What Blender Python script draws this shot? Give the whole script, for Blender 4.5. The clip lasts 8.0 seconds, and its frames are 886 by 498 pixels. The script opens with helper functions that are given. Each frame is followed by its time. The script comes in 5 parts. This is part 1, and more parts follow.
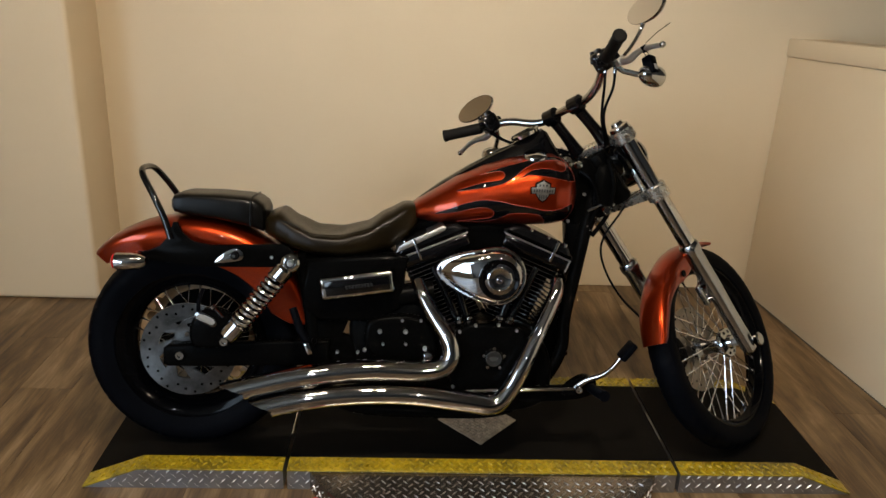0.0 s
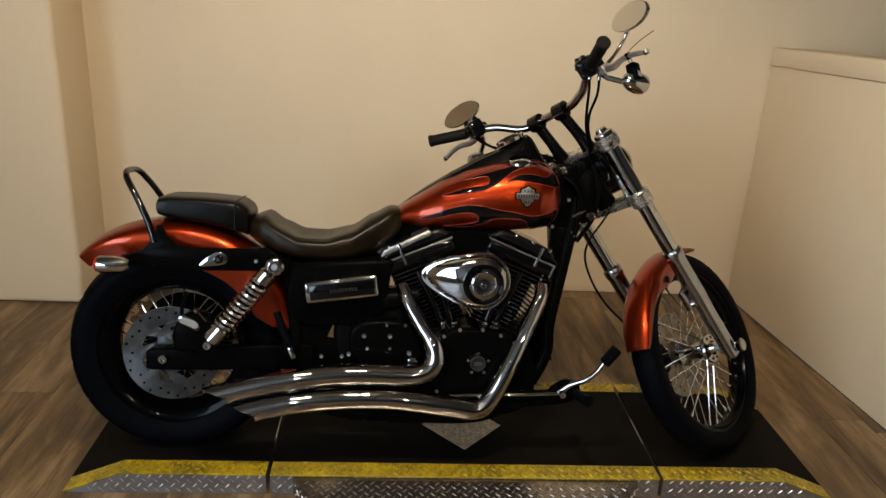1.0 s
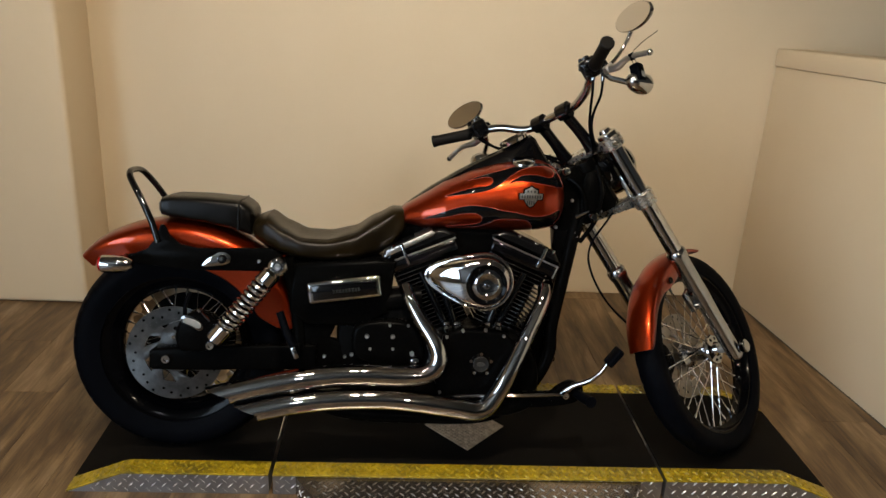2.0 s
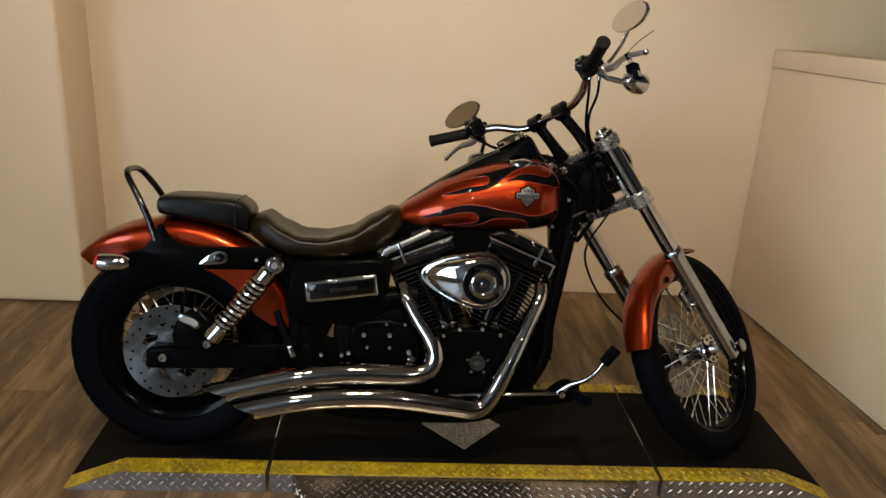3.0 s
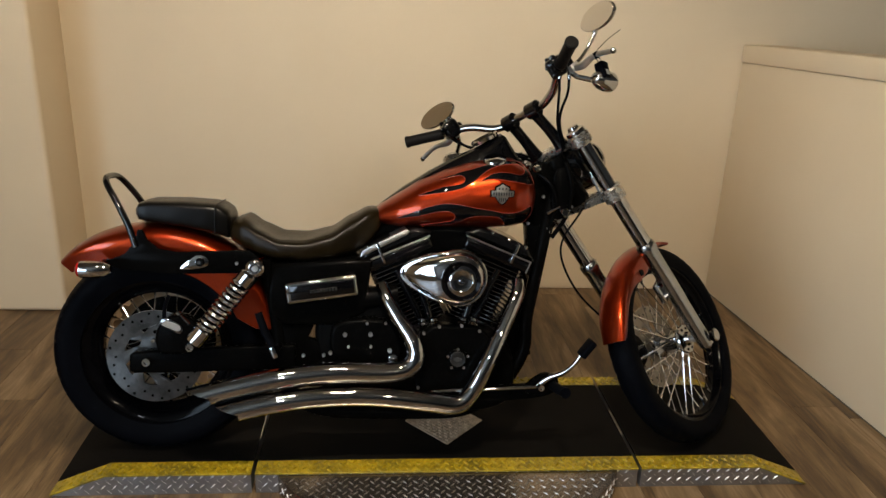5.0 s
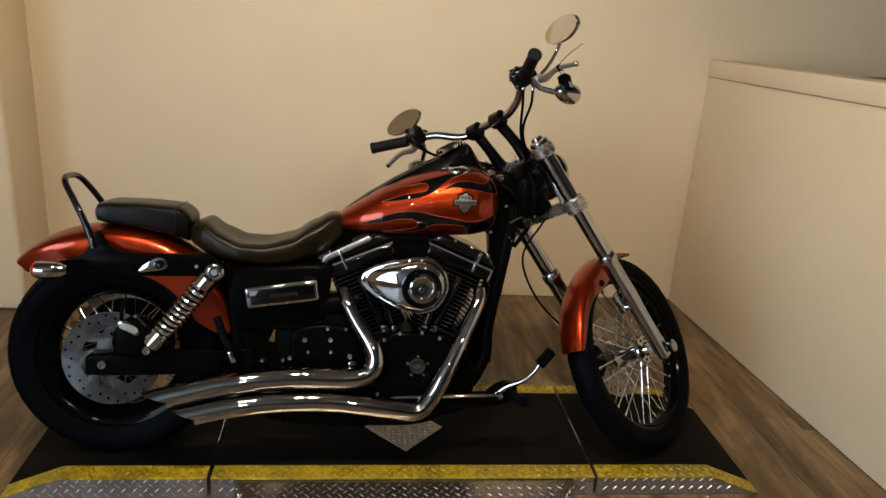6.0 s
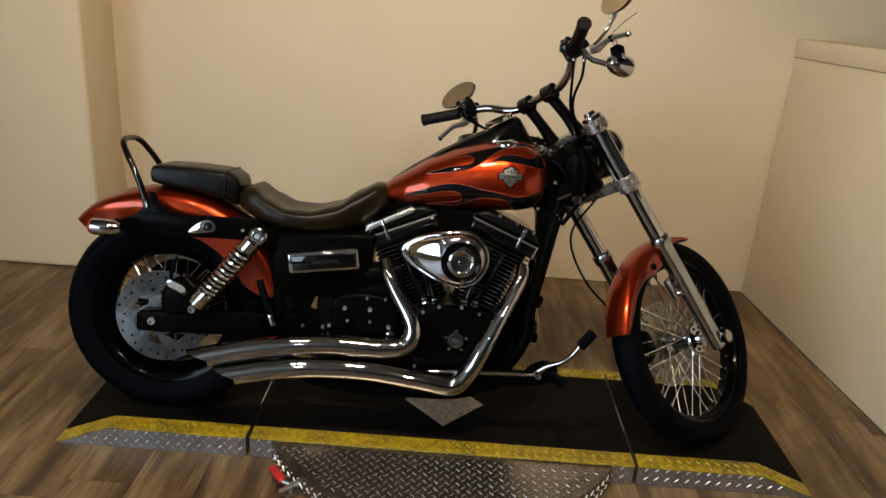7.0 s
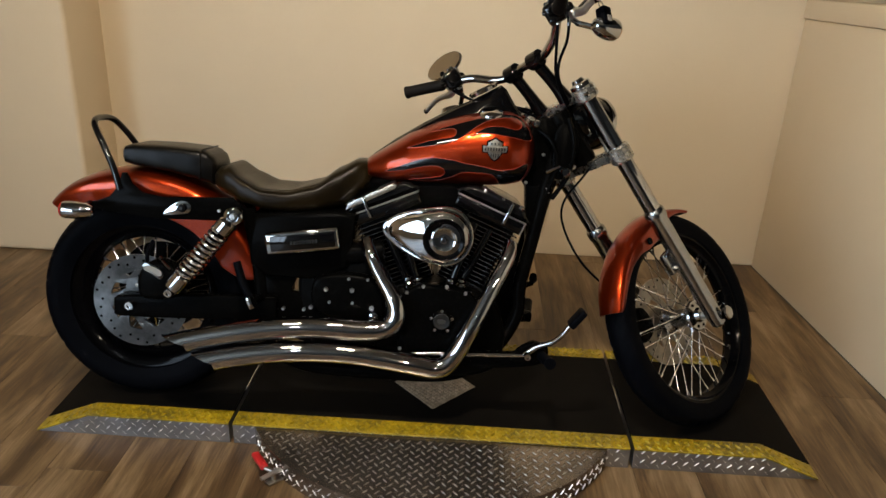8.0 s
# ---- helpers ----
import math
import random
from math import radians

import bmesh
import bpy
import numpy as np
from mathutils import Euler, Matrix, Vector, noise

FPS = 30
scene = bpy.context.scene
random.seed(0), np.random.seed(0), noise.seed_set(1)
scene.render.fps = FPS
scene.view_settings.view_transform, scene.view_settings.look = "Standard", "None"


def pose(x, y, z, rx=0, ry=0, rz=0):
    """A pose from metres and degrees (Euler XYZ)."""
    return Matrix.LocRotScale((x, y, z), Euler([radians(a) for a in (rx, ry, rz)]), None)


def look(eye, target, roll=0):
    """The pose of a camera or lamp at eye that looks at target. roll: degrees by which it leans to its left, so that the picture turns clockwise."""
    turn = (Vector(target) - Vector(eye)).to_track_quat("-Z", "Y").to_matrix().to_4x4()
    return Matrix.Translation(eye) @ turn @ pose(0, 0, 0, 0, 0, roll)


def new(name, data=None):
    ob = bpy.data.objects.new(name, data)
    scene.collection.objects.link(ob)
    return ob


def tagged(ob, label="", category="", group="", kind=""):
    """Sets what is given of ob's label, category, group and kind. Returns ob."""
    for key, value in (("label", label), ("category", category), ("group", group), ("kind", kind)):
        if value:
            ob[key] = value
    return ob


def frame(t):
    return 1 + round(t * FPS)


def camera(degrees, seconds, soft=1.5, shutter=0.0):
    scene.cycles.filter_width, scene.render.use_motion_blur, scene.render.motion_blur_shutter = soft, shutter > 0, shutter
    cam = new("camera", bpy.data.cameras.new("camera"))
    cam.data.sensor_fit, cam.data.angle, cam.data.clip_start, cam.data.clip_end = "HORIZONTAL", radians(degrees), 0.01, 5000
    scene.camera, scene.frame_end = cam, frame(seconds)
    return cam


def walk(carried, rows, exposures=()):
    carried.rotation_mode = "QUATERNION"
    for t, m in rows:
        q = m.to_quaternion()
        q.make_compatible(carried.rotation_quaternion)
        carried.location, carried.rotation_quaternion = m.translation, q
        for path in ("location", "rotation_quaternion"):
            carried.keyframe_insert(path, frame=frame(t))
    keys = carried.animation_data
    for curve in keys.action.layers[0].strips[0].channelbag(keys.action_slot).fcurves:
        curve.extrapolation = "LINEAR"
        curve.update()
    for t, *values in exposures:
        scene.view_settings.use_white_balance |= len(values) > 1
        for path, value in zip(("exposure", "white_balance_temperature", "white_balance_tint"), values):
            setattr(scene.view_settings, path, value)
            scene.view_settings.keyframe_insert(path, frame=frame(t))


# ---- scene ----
from mathutils.geometry import tessellate_polygon
cam = camera(61.0, 8.0)
PATH = [
    (0, (0.14, 0.099, 1.476), (0.249, 1.974, 0.788), 2.7),
    (0.5, (0.152, 0.095, 1.478), (0.275, 1.971, 0.794), 2.6),
    (1, (0.152, 0.093, 1.474), (0.29, 1.972, 0.803), 3.3),
    (1.5, (0.151, 0.096, 1.473), (0.28, 1.976, 0.803), 3.3),
    (3, (0.161, 0.086, 1.467), (0.291, 1.968, 0.802), 3.4),
    (3.5, (0.155, 0.085, 1.471), (0.282, 1.966, 0.803), 3.8),
    (4, (0.169, 0.081, 1.474), (0.286, 1.965, 0.814), 3.3),
    (5.5, (0.185, 0.037, 1.48), (0.398, 1.911, 0.815), 2.9),
    (5.7, (0.199, 0.042, 1.485), (0.422, 1.913, 0.817), 4.3),
    (6, (0.216, 0.039, 1.493), (0.453, 1.915, 0.843), 4.2),
    (6.2, (0.246, 0.040, 1.486), (0.480, 1.917, 0.811), 3.1),
    (6.5, (0.287, 0.043, 1.474), (0.451, 1.919, 0.8), 3.2),
    (6.8, (0.331, 0.046, 1.466), (0.414, 1.921, 0.776), 3.5),
    (7, (0.359, 0.05, 1.458), (0.363, 1.923, 0.756), 4.3),
    (7.2, (0.383, 0.055, 1.455), (0.364, 1.925, 0.743), 5.1),
    (7.5, (0.419, 0.056, 1.449), (0.391, 1.928, 0.744), 3.8),
    (7.7, (0.436, 0.085, 1.442), (0.401, 1.952, 0.736), 3.0),
    (8, (0.467, 0.137, 1.429), (0.419, 1.987, 0.671), 2.7),
]
walk(cam, [(t, look(eye, target, roll)) for t, eye, target, roll in PATH])

# ---- world, lamps, exposure ----
scene.view_settings.exposure = 0.0
world = bpy.data.worlds.new("world")
scene.world = world
world.use_nodes = True
WN = world.node_tree
bg = WN.nodes["Background"]
bg.inputs["Color"].default_value = (0.55, 0.7, 1.0, 1)
bg.inputs["Strength"].default_value = 0.05
CEIL = 3.0
WARM = (1.0, 0.85, 0.65)
COOL_TUBE = (0.92, 0.955, 1.0)
COOL = (0.64, 0.81, 1.0)
# track lights: x, y, tilt towards the stand, radiance of the bulb
LAMPS = [(-0.58, 0.95, 42, 170.0), (-0.46, 0.95, 42, 170.0), (0.10, 0.95, 42, 820.0), (0.26, 0.95, 42, 1000.0), (-0.55, -1.7, 58, 300.0), (1.15, -1.7, 58, 800.0)]
WINDOW_GLOW = 9.5


# ---- materials ----
def material(name):
    m = bpy.data.materials.new(name)
    m.use_nodes = True
    nt = m.node_tree
    b = nt.nodes["Principled BSDF"]
    return m, nt, b


def link(nt, a, ao, b, bi):
    nt.links.new(a.outputs[ao], b.inputs[bi])


def texcoord(nt, kind="Object", scale=(1, 1, 1), rot=(0, 0, 0)):
    tc = nt.nodes.new("ShaderNodeTexCoord")
    mp = nt.nodes.new("ShaderNodeMapping")
    mp.inputs["Scale"].default_value = scale
    mp.inputs["Rotation"].default_value = rot
    link(nt, tc, kind, mp, "Vector")
    return mp


def noise_node(nt, vec, scale, detail=4, rough=0.55):
    n = nt.nodes.new("ShaderNodeTexNoise")
    n.inputs["Scale"].default_value = scale
    n.inputs["Detail"].default_value = detail
    n.inputs["Roughness"].default_value = rough
    if vec:
        link(nt, vec, "Vector", n, "Vector")
    return n


def ramp(nt, src, out, stops):
    r = nt.nodes.new("ShaderNodeValToRGB")
    el = r.color_ramp.elements
    el[0].position, el[0].color = stops[0][0], (*stops[0][1], 1)
    el[1].position, el[1].color = stops[-1][0], (*stops[-1][1], 1)
    for p, c in stops[1:-1]:
        e = el.new(p)
        e.color = (*c, 1)
    link(nt, src, out, r, "Fac")
    return r


def bump(nt, src, out, b, strength, dist):
    n = nt.nodes.new("ShaderNodeBump")
    n.inputs["Strength"].default_value = strength
    n.inputs["Distance"].default_value = dist
    link(nt, src, out, n, "Height")
    link(nt, n, "Normal", b, "Normal")
    return n


def surface(name, colour, rough, metal=0.0, vary=0.15, scale=8.0, fine=0.0, fine_scale=300.0, coat=0.0, rough_vary=0.08, spec=0.5):
    """A surface with variation at two scales in colour, gloss and relief."""
    m, nt, b = material(name)
    vec = texcoord(nt)
    big = noise_node(nt, vec, scale, 5)
    lo = tuple(max(0.0, c * (1 - vary)) for c in colour)
    hi = tuple(min(1.0, c * (1 + vary)) for c in colour)
    r = ramp(nt, big, "Fac", [(0.3, lo), (0.7, hi)])
    link(nt, r, "Color", b, "Base Color")
    rr = nt.nodes.new("ShaderNodeMapRange")
    rr.inputs["To Min"].default_value = max(0.01, rough - rough_vary)
    rr.inputs["To Max"].default_value = min(1.0, rough + rough_vary)
    small = noise_node(nt, vec, fine_scale * 0.2, 3)
    link(nt, small, "Fac", rr, "Value")
    link(nt, rr, "Result", b, "Roughness")
    b.inputs["Metallic"].default_value = metal
    b.inputs["Coat Weight"].default_value = coat
    b.inputs["Coat Roughness"].default_value = 0.05
    b.inputs["Specular IOR Level"].default_value = spec
    if fine:
        f = noise_node(nt, vec, fine_scale, 3)
        bump(nt, f, "Fac", b, fine, 0.002)
    return m


def glow(name, colour, strength):
    m, nt, b = material(name)
    b.inputs["Base Color"].default_value = (0.8, 0.8, 0.8, 1)
    b.inputs["Emission Color"].default_value = (*colour, 1)
    b.inputs["Emission Strength"].default_value = strength
    return m


CHROME = surface("chrome", (0.44, 0.44, 0.445), 0.035, 1.0, 0.06, 6, 0, 200, 0, 0.015)
SPRING = surface("bright_spring_steel", (0.72, 0.72, 0.73), 0.16, 1.0, 0.08, 20, 0, 300, 0, 0.05)
DARK_CHROME = surface("dark_chrome", (0.16, 0.16, 0.165), 0.1, 1.0, 0.15, 14, 0, 300, 0, 0.04)
STEEL = surface("brushed_steel", (0.62, 0.62, 0.62), 0.33, 1.0, 0.12, 20, 0.05, 500, 0, 0.08)
DARK_STEEL = surface("dark_disc_steel", (0.32, 0.29, 0.25), 0.35, 1.0, 0.25, 20, 0.05, 400)
ALLOY = surface("polished_alloy", (0.37, 0.375, 0.385), 0.2, 1.0, 0.1, 15, 0.03, 400, 0, 0.06)
GLOSS_BLACK = surface("gloss_black_paint", (0.002, 0.002, 0.0024), 0.06, 0, 0.2, 10, 0, 200, 0.0, 0.03, 0.42)
RIM_BLACK = surface("black_rim_enamel", (0.0016, 0.0016, 0.002), 0.12, 0, 0.2, 10, 0, 200, 0.0, 0.04, 0.07)
SATIN_BLACK = surface("satin_black_metal", (0.0016, 0.0016, 0.0016), 0.26, 0, 0.25, 12, 0.04, 600, 0, 0.08, 0.022)
WRINKLE = surface("wrinkle_black_coat", (0.0016, 0.0016, 0.0016), 0.4, 0, 0.3, 20, 0.3, 900, 0, 0.1, 0.035)
ROCKER_GREY = surface("satin_dark_grey_coat", (0.004, 0.004, 0.0043), 0.14, 0, 0.3, 25, 0.03, 400, 0, 0.06, 0.2)
FIN_RIM = surface("fin_rim_metal", (0.16, 0.16, 0.16), 0.25, 1.0, 0.2, 30, 0, 300)
RUBBER = surface("black_rubber", (0.0016, 0.0019, 0.0030), 0.5, 0, 0.25, 9, 0.08, 500, 0, 0.1, 0.02)
PAD_RUBBER = surface("grip_rubber", (0.005, 0.0042, 0.0036), 0.6, 0, 0.2, 20, 0.2, 700, 0, 0.08, 0.1)
RED_PLASTIC = surface("red_plastic", (0.5, 0.02, 0.02), 0.4, 0, 0.15, 20, 0.05, 300)
BROWN = surface("tan_hub_paint", (0.30, 0.2, 0.11), 0.5, 0, 0.2, 30, 0.05, 300)
GREY_LABEL = surface("grey_label", (0.24, 0.235, 0.225), 0.5, 0.0, 0.1, 40, 0, 300)
TIMER_GREY = surface("dull_grey_metal", (0.016, 0.016, 0.016), 0.4, 0.5, 0.3, 90, 0.1, 400)
DARK_TEXT = surface("dark_print", (0.03, 0.03, 0.03), 0.4, 0, 0.1, 40)
CAST = surface("cast_aluminium", (0.56, 0.54, 0.50), 0.27, 0.92, 0.15, 30, 0.08, 300)
PEWTER = surface("cast_pewter", (0.30, 0.29, 0.265), 0.34, 0.9, 0.25, 60, 0.1, 300)
MIRROR = surface("mirror_glass", (0.80, 0.78, 0.76), 0.02, 1.0, 0.02, 5, 0, 100, 0, 0.01)
TRIM = surface("white_trim_paint", (0.62, 0.57, 0.48), 0.45, 0, 0.05, 4, 0.05, 200)
SPOKE_STEEL = surface("bright_spoke_steel", (0.70, 0.70, 0.71), 0.16, 1.0, 0.1, 20, 0, 300, 0, 0.05)
DARK_OAK = surface("dark_stained_oak", (0.022, 0.012, 0.006), 0.4, 0, 0.3, 12, 0.05, 200, 0, 0.08, 0.2)
# on the unseen walls this dark colour stands in for a dim, open room
SHOWROOM = surface("dimmed_room_colour", (0.075, 0.065, 0.055), 0.7, 0, 0.15, 3, 0.1, 100)
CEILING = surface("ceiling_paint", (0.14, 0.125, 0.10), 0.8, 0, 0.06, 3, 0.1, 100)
PINSTRIPE = surface("red_pinstripe", (0.26, 0.03, 0.015), 0.3, 0, 0.1, 40)
LENS_AMBER = surface("amber_lens", (0.55, 0.2, 0.03), 0.15, 0, 0.1, 40)
LENS_RED = surface("red_lens", (0.4, 0.01, 0.01), 0.15, 0, 0.1, 40)
LAMP_GLOW = [glow("lamp_bulb_%d" % i, COOL_TUBE if i == 4 else WARM, s) for i, (_, _, _, s) in enumerate(LAMPS)]
DAY_GLOW = glow("daylight_pane", COOL, WINDOW_GLOW)


def disc_steel():
    """Ground steel whose fine grooves run round the axle, so that its sheen fans out."""
    m, nt, b = material("ground_disc_steel")
    vec = texcoord(nt)
    r = ramp(nt, noise_node(nt, vec, 26, 6, 0.65), "Fac", [(0.3, (0.060, 0.060, 0.060)), (0.75, (0.145, 0.145, 0.143))])
    link(nt, r, "Color", b, "Base Color")
    b.inputs["Metallic"].default_value = 1.0
    b.inputs["Roughness"].default_value = 0.30
    b.inputs["Anisotropic"].default_value = 0.75
    tan = nt.nodes.new("ShaderNodeTangent")
    tan.direction_type, tan.axis = "RADIAL", "Y"
    link(nt, tan, "Tangent", b, "Tangent")
    bump(nt, noise_node(nt, vec, 420, 3), "Fac", b, 0.05, 0.002)
    return m


def paint_orange():
    m, nt, b = material("burnt_orange_metallic")
    vec = texcoord(nt)
    fl = nt.nodes.new("ShaderNodeTexVoronoi")
    fl.inputs["Scale"].default_value = 900
    link(nt, vec, "Vector", fl, "Vector")
    r = ramp(nt, fl, "Distance", [(0.0, (0.38, 0.036, 0.0035)), (1.0, (0.15, 0.010, 0.001))])
    link(nt, r, "Color", b, "Base Color")
    b.inputs["Metallic"].default_value = 0.92
    b.inputs["Roughness"].default_value = 0.30
    b.inputs["Coat Weight"].default_value = 0.5
    b.inputs["Coat Roughness"].default_value = 0.02
    n = noise_node(nt, vec, 30, 3)
    bump(nt, n, "Fac", b, 0.02, 0.002)
    return m


def leather(name, dark, light, gloss):
    m, nt, b = material(name)
    vec = texcoord(nt)
    big = noise_node(nt, vec, 7, 4)
    r = ramp(nt, big, "Fac", [(0.3, dark), (0.75, light)])
    link(nt, r, "Color", b, "Base Color")
    b.inputs["Roughness"].default_value = 0.30
    b.inputs["Specular IOR Level"].default_value = gloss
    v = nt.nodes.new("ShaderNodeTexVoronoi")
    v.inputs["Scale"].default_value = 420
    link(nt, vec, "Vector", v, "Vector")
    bump(nt, v, "Distance", b, 0.25, 0.001)
    return m


def wall_paint():
    m, nt, b = material("cream_wall_paint")
    vec = texcoord(nt)
    big = noise_node(nt, vec, 1.3, 6, 0.6)
    r = ramp(nt, big, "Fac", [(0.3, (0.66, 0.54, 0.375)), (0.75, (0.70, 0.58, 0.41))])
    link(nt, r, "Color", b, "Base Color")
    b.inputs["Roughness"].default_value = 0.62
    f = noise_node(nt, vec, 140, 4, 0.6)
    bump(nt, f, "Fac", b, 0.12, 0.003)
    return m


def wood():
    """Rustic laminate: long streaks along the board, grain and knots, each board a little different."""
    m, nt, b = material("rustic_oak_laminate")
    tc = nt.nodes.new("ShaderNodeTexCoord")
    info = nt.nodes.new("ShaderNodeObjectInfo")
    off = nt.nodes.new("ShaderNodeVectorMath")
    off.operation = "MULTIPLY_ADD"
    off.inputs[1].default_value = (1, 1, 1)
    sc = nt.nodes.new("ShaderNodeVectorMath")
    sc.operation = "SCALE"
    comb = nt.nodes.new("ShaderNodeCombineXYZ")
    for k in "XYZ":
        link(nt, info, "Random", comb, k)
    link(nt, comb, "Vector", sc, 0)
    sc.inputs["Scale"].default_value = 37.0
    link(nt, tc, "Object", off, 0)
    link(nt, sc, "Vector", off, 2)
    mp = nt.nodes.new("ShaderNodeMapping")
    mp.inputs["Scale"].default_value = (1.0, 0.13, 1.0)
    link(nt, off, "Vector", mp, "Vector")
    streak = noise_node(nt, mp, 11, 8, 0.62)
    streak.inputs["Distortion"].default_value = 0.6
    mp2 = nt.nodes.new("ShaderNodeMapping")
    mp2.inputs["Scale"].default_value = (1.0, 0.03, 1.0)
    link(nt, off, "Vector", mp2, "Vector")
    grain = noise_node(nt, mp2, 190, 3, 0.6)
    mix = nt.nodes.new("ShaderNodeMath")
    mix.operation = "MULTIPLY_ADD"
    mix.inputs[1].default_value = 0.22
    link(nt, grain, "Fac", mix, 0)
    link(nt, streak, "Fac", mix, 2)
    mp3 = nt.nodes.new("ShaderNodeMapping")
    mp3.inputs["Scale"].default_value = (1.0, 0.09, 1.0)
    link(nt, off, "Vector", mp3, "Vector")
    mid = noise_node(nt, mp3, 46, 5, 0.65)
    mid.inputs["Distortion"].default_value = 1.2
    mix2 = nt.nodes.new("ShaderNodeMath")
    mix2.operation = "MULTIPLY_ADD"
    mix2.inputs[1].default_value = 0.22
    link(nt, mid, "Fac", mix2, 0)
    link(nt, mix, "Value", mix2, 2)
    add = nt.nodes.new("ShaderNodeMath")
    add.operation = "MULTIPLY_ADD"
    add.inputs[1].default_value = 0.06
    link(nt, info, "Random", add, 0)
    link(nt, mix2, "Value", add, 2)
    r = ramp(nt, add, "Value", [(0.57, (0.037, 0.020, 0.009)), (0.69, (0.097, 0.056, 0.024)), (0.79, (0.165, 0.103, 0.048)), (0.91, (0.26, 0.178, 0.100))])
    link(nt, r, "Color", b, "Base Color")
    rr = nt.nodes.new("ShaderNodeMapRange")
    rr.inputs["To Min"].default_value, rr.inputs["To Max"].default_value = 0.32, 0.5
    link(nt, grain, "Fac", rr, "Value")
    link(nt, rr, "Result", b, "Roughness")
    bump(nt, mix2, "Value", b, 0.15, 0.002)
    return m


def yellow_paint():
    m, nt, b = material("worn_yellow_paint")
    vec = texcoord(nt)
    n = noise_node(nt, vec, 9, 8, 0.7)
    fine = noise_node(nt, vec, 75, 5, 0.7)
    both = nt.nodes.new("ShaderNodeMath")
    both.operation = "MULTIPLY_ADD"
    both.inputs[1].default_value = 0.7
    link(nt, fine, "Fac", both, 0)
    link(nt, n, "Fac", both, 2)
    r = ramp(nt, both, "Value", [(0.60, (0.06, 0.048, 0.014)), (0.76, (0.20, 0.145, 0.010)), (0.90, (0.34, 0.235, 0.008)), (1.0, (0.44, 0.31, 0.012))])
    link(nt, r, "Color", b, "Base Color")
    b.inputs["Roughness"].default_value = 0.34
    bump(nt, noise_node(nt, vec, 220, 3), "Fac", b, 0.15, 0.002)
    return m


def mat_rubber():
    m, nt, b = material("black_rubber_mat")
    vec = texcoord(nt)
    n = noise_node(nt, vec, 5, 6, 0.6)
    r = ramp(nt, n, "Fac", [(0.3, (0.0024, 0.002, 0.0018)), (0.8, (0.0048, 0.004, 0.0034))])
    link(nt, r, "Color", b, "Base Color")
    b.inputs["Roughness"].default_value = 0.7
    b.inputs["Specular IOR Level"].default_value = 0.07
    bump(nt, noise_node(nt, vec, 350, 3), "Fac", b, 0.25, 0.002)
    return m


ORANGE, WALL, WOOD, YELLOW, MAT, DISC_STEEL = paint_orange(), wall_paint(), wood(), yellow_paint(), mat_rubber(), disc_steel()
LEATHER = leather("brown_black_seat_vinyl", (0.003, 0.002, 0.0008), (0.015, 0.0095, 0.003), 0.14)
PAD_VINYL = leather("black_pad_vinyl", (0.0015, 0.0014, 0.0013), (0.003, 0.0027, 0.0024), 0.15)
TREAD = surface("aluminium_tread_plate", (0.34, 0.34, 0.35), 0.36, 0.9, 0.3, 9, 0.10, 300, 0, 0.12)
# yellow of the bars: scuffing, with their catch of light coloured in
YELLOW_LUG = surface("scuffed_lit_yellow_bar", (0.31, 0.225, 0.014), 0.28, 0.0, 0.25, 40, 0.05, 300, 0, 0.1)
# near-white bars: worn tops, plus the glint on them put into the colour
LUG = surface("worn_lit_tread_bar", (0.92, 0.92, 0.94), 0.32, 0.6, 0.2, 30, 0.05, 300, 0, 0.1)
# step top: browner copies of plate and bar, warm reflections put into the base
STEP_TREAD = surface("warm_step_plate", (0.24, 0.205, 0.175), 0.25, 0.9, 0.3, 12, 0.05, 300, 0, 0.08)
STEP_LUG = surface("warm_step_bar", (0.36, 0.335, 0.30), 0.36, 0.8, 0.3, 20, 0.05, 300, 0, 0.1)
DULL_TREAD = surface("dirty_tread_plate", (0.36, 0.28, 0.20), 0.5, 0.35, 0.4, 60, 0.2, 300, 0, 0.1)


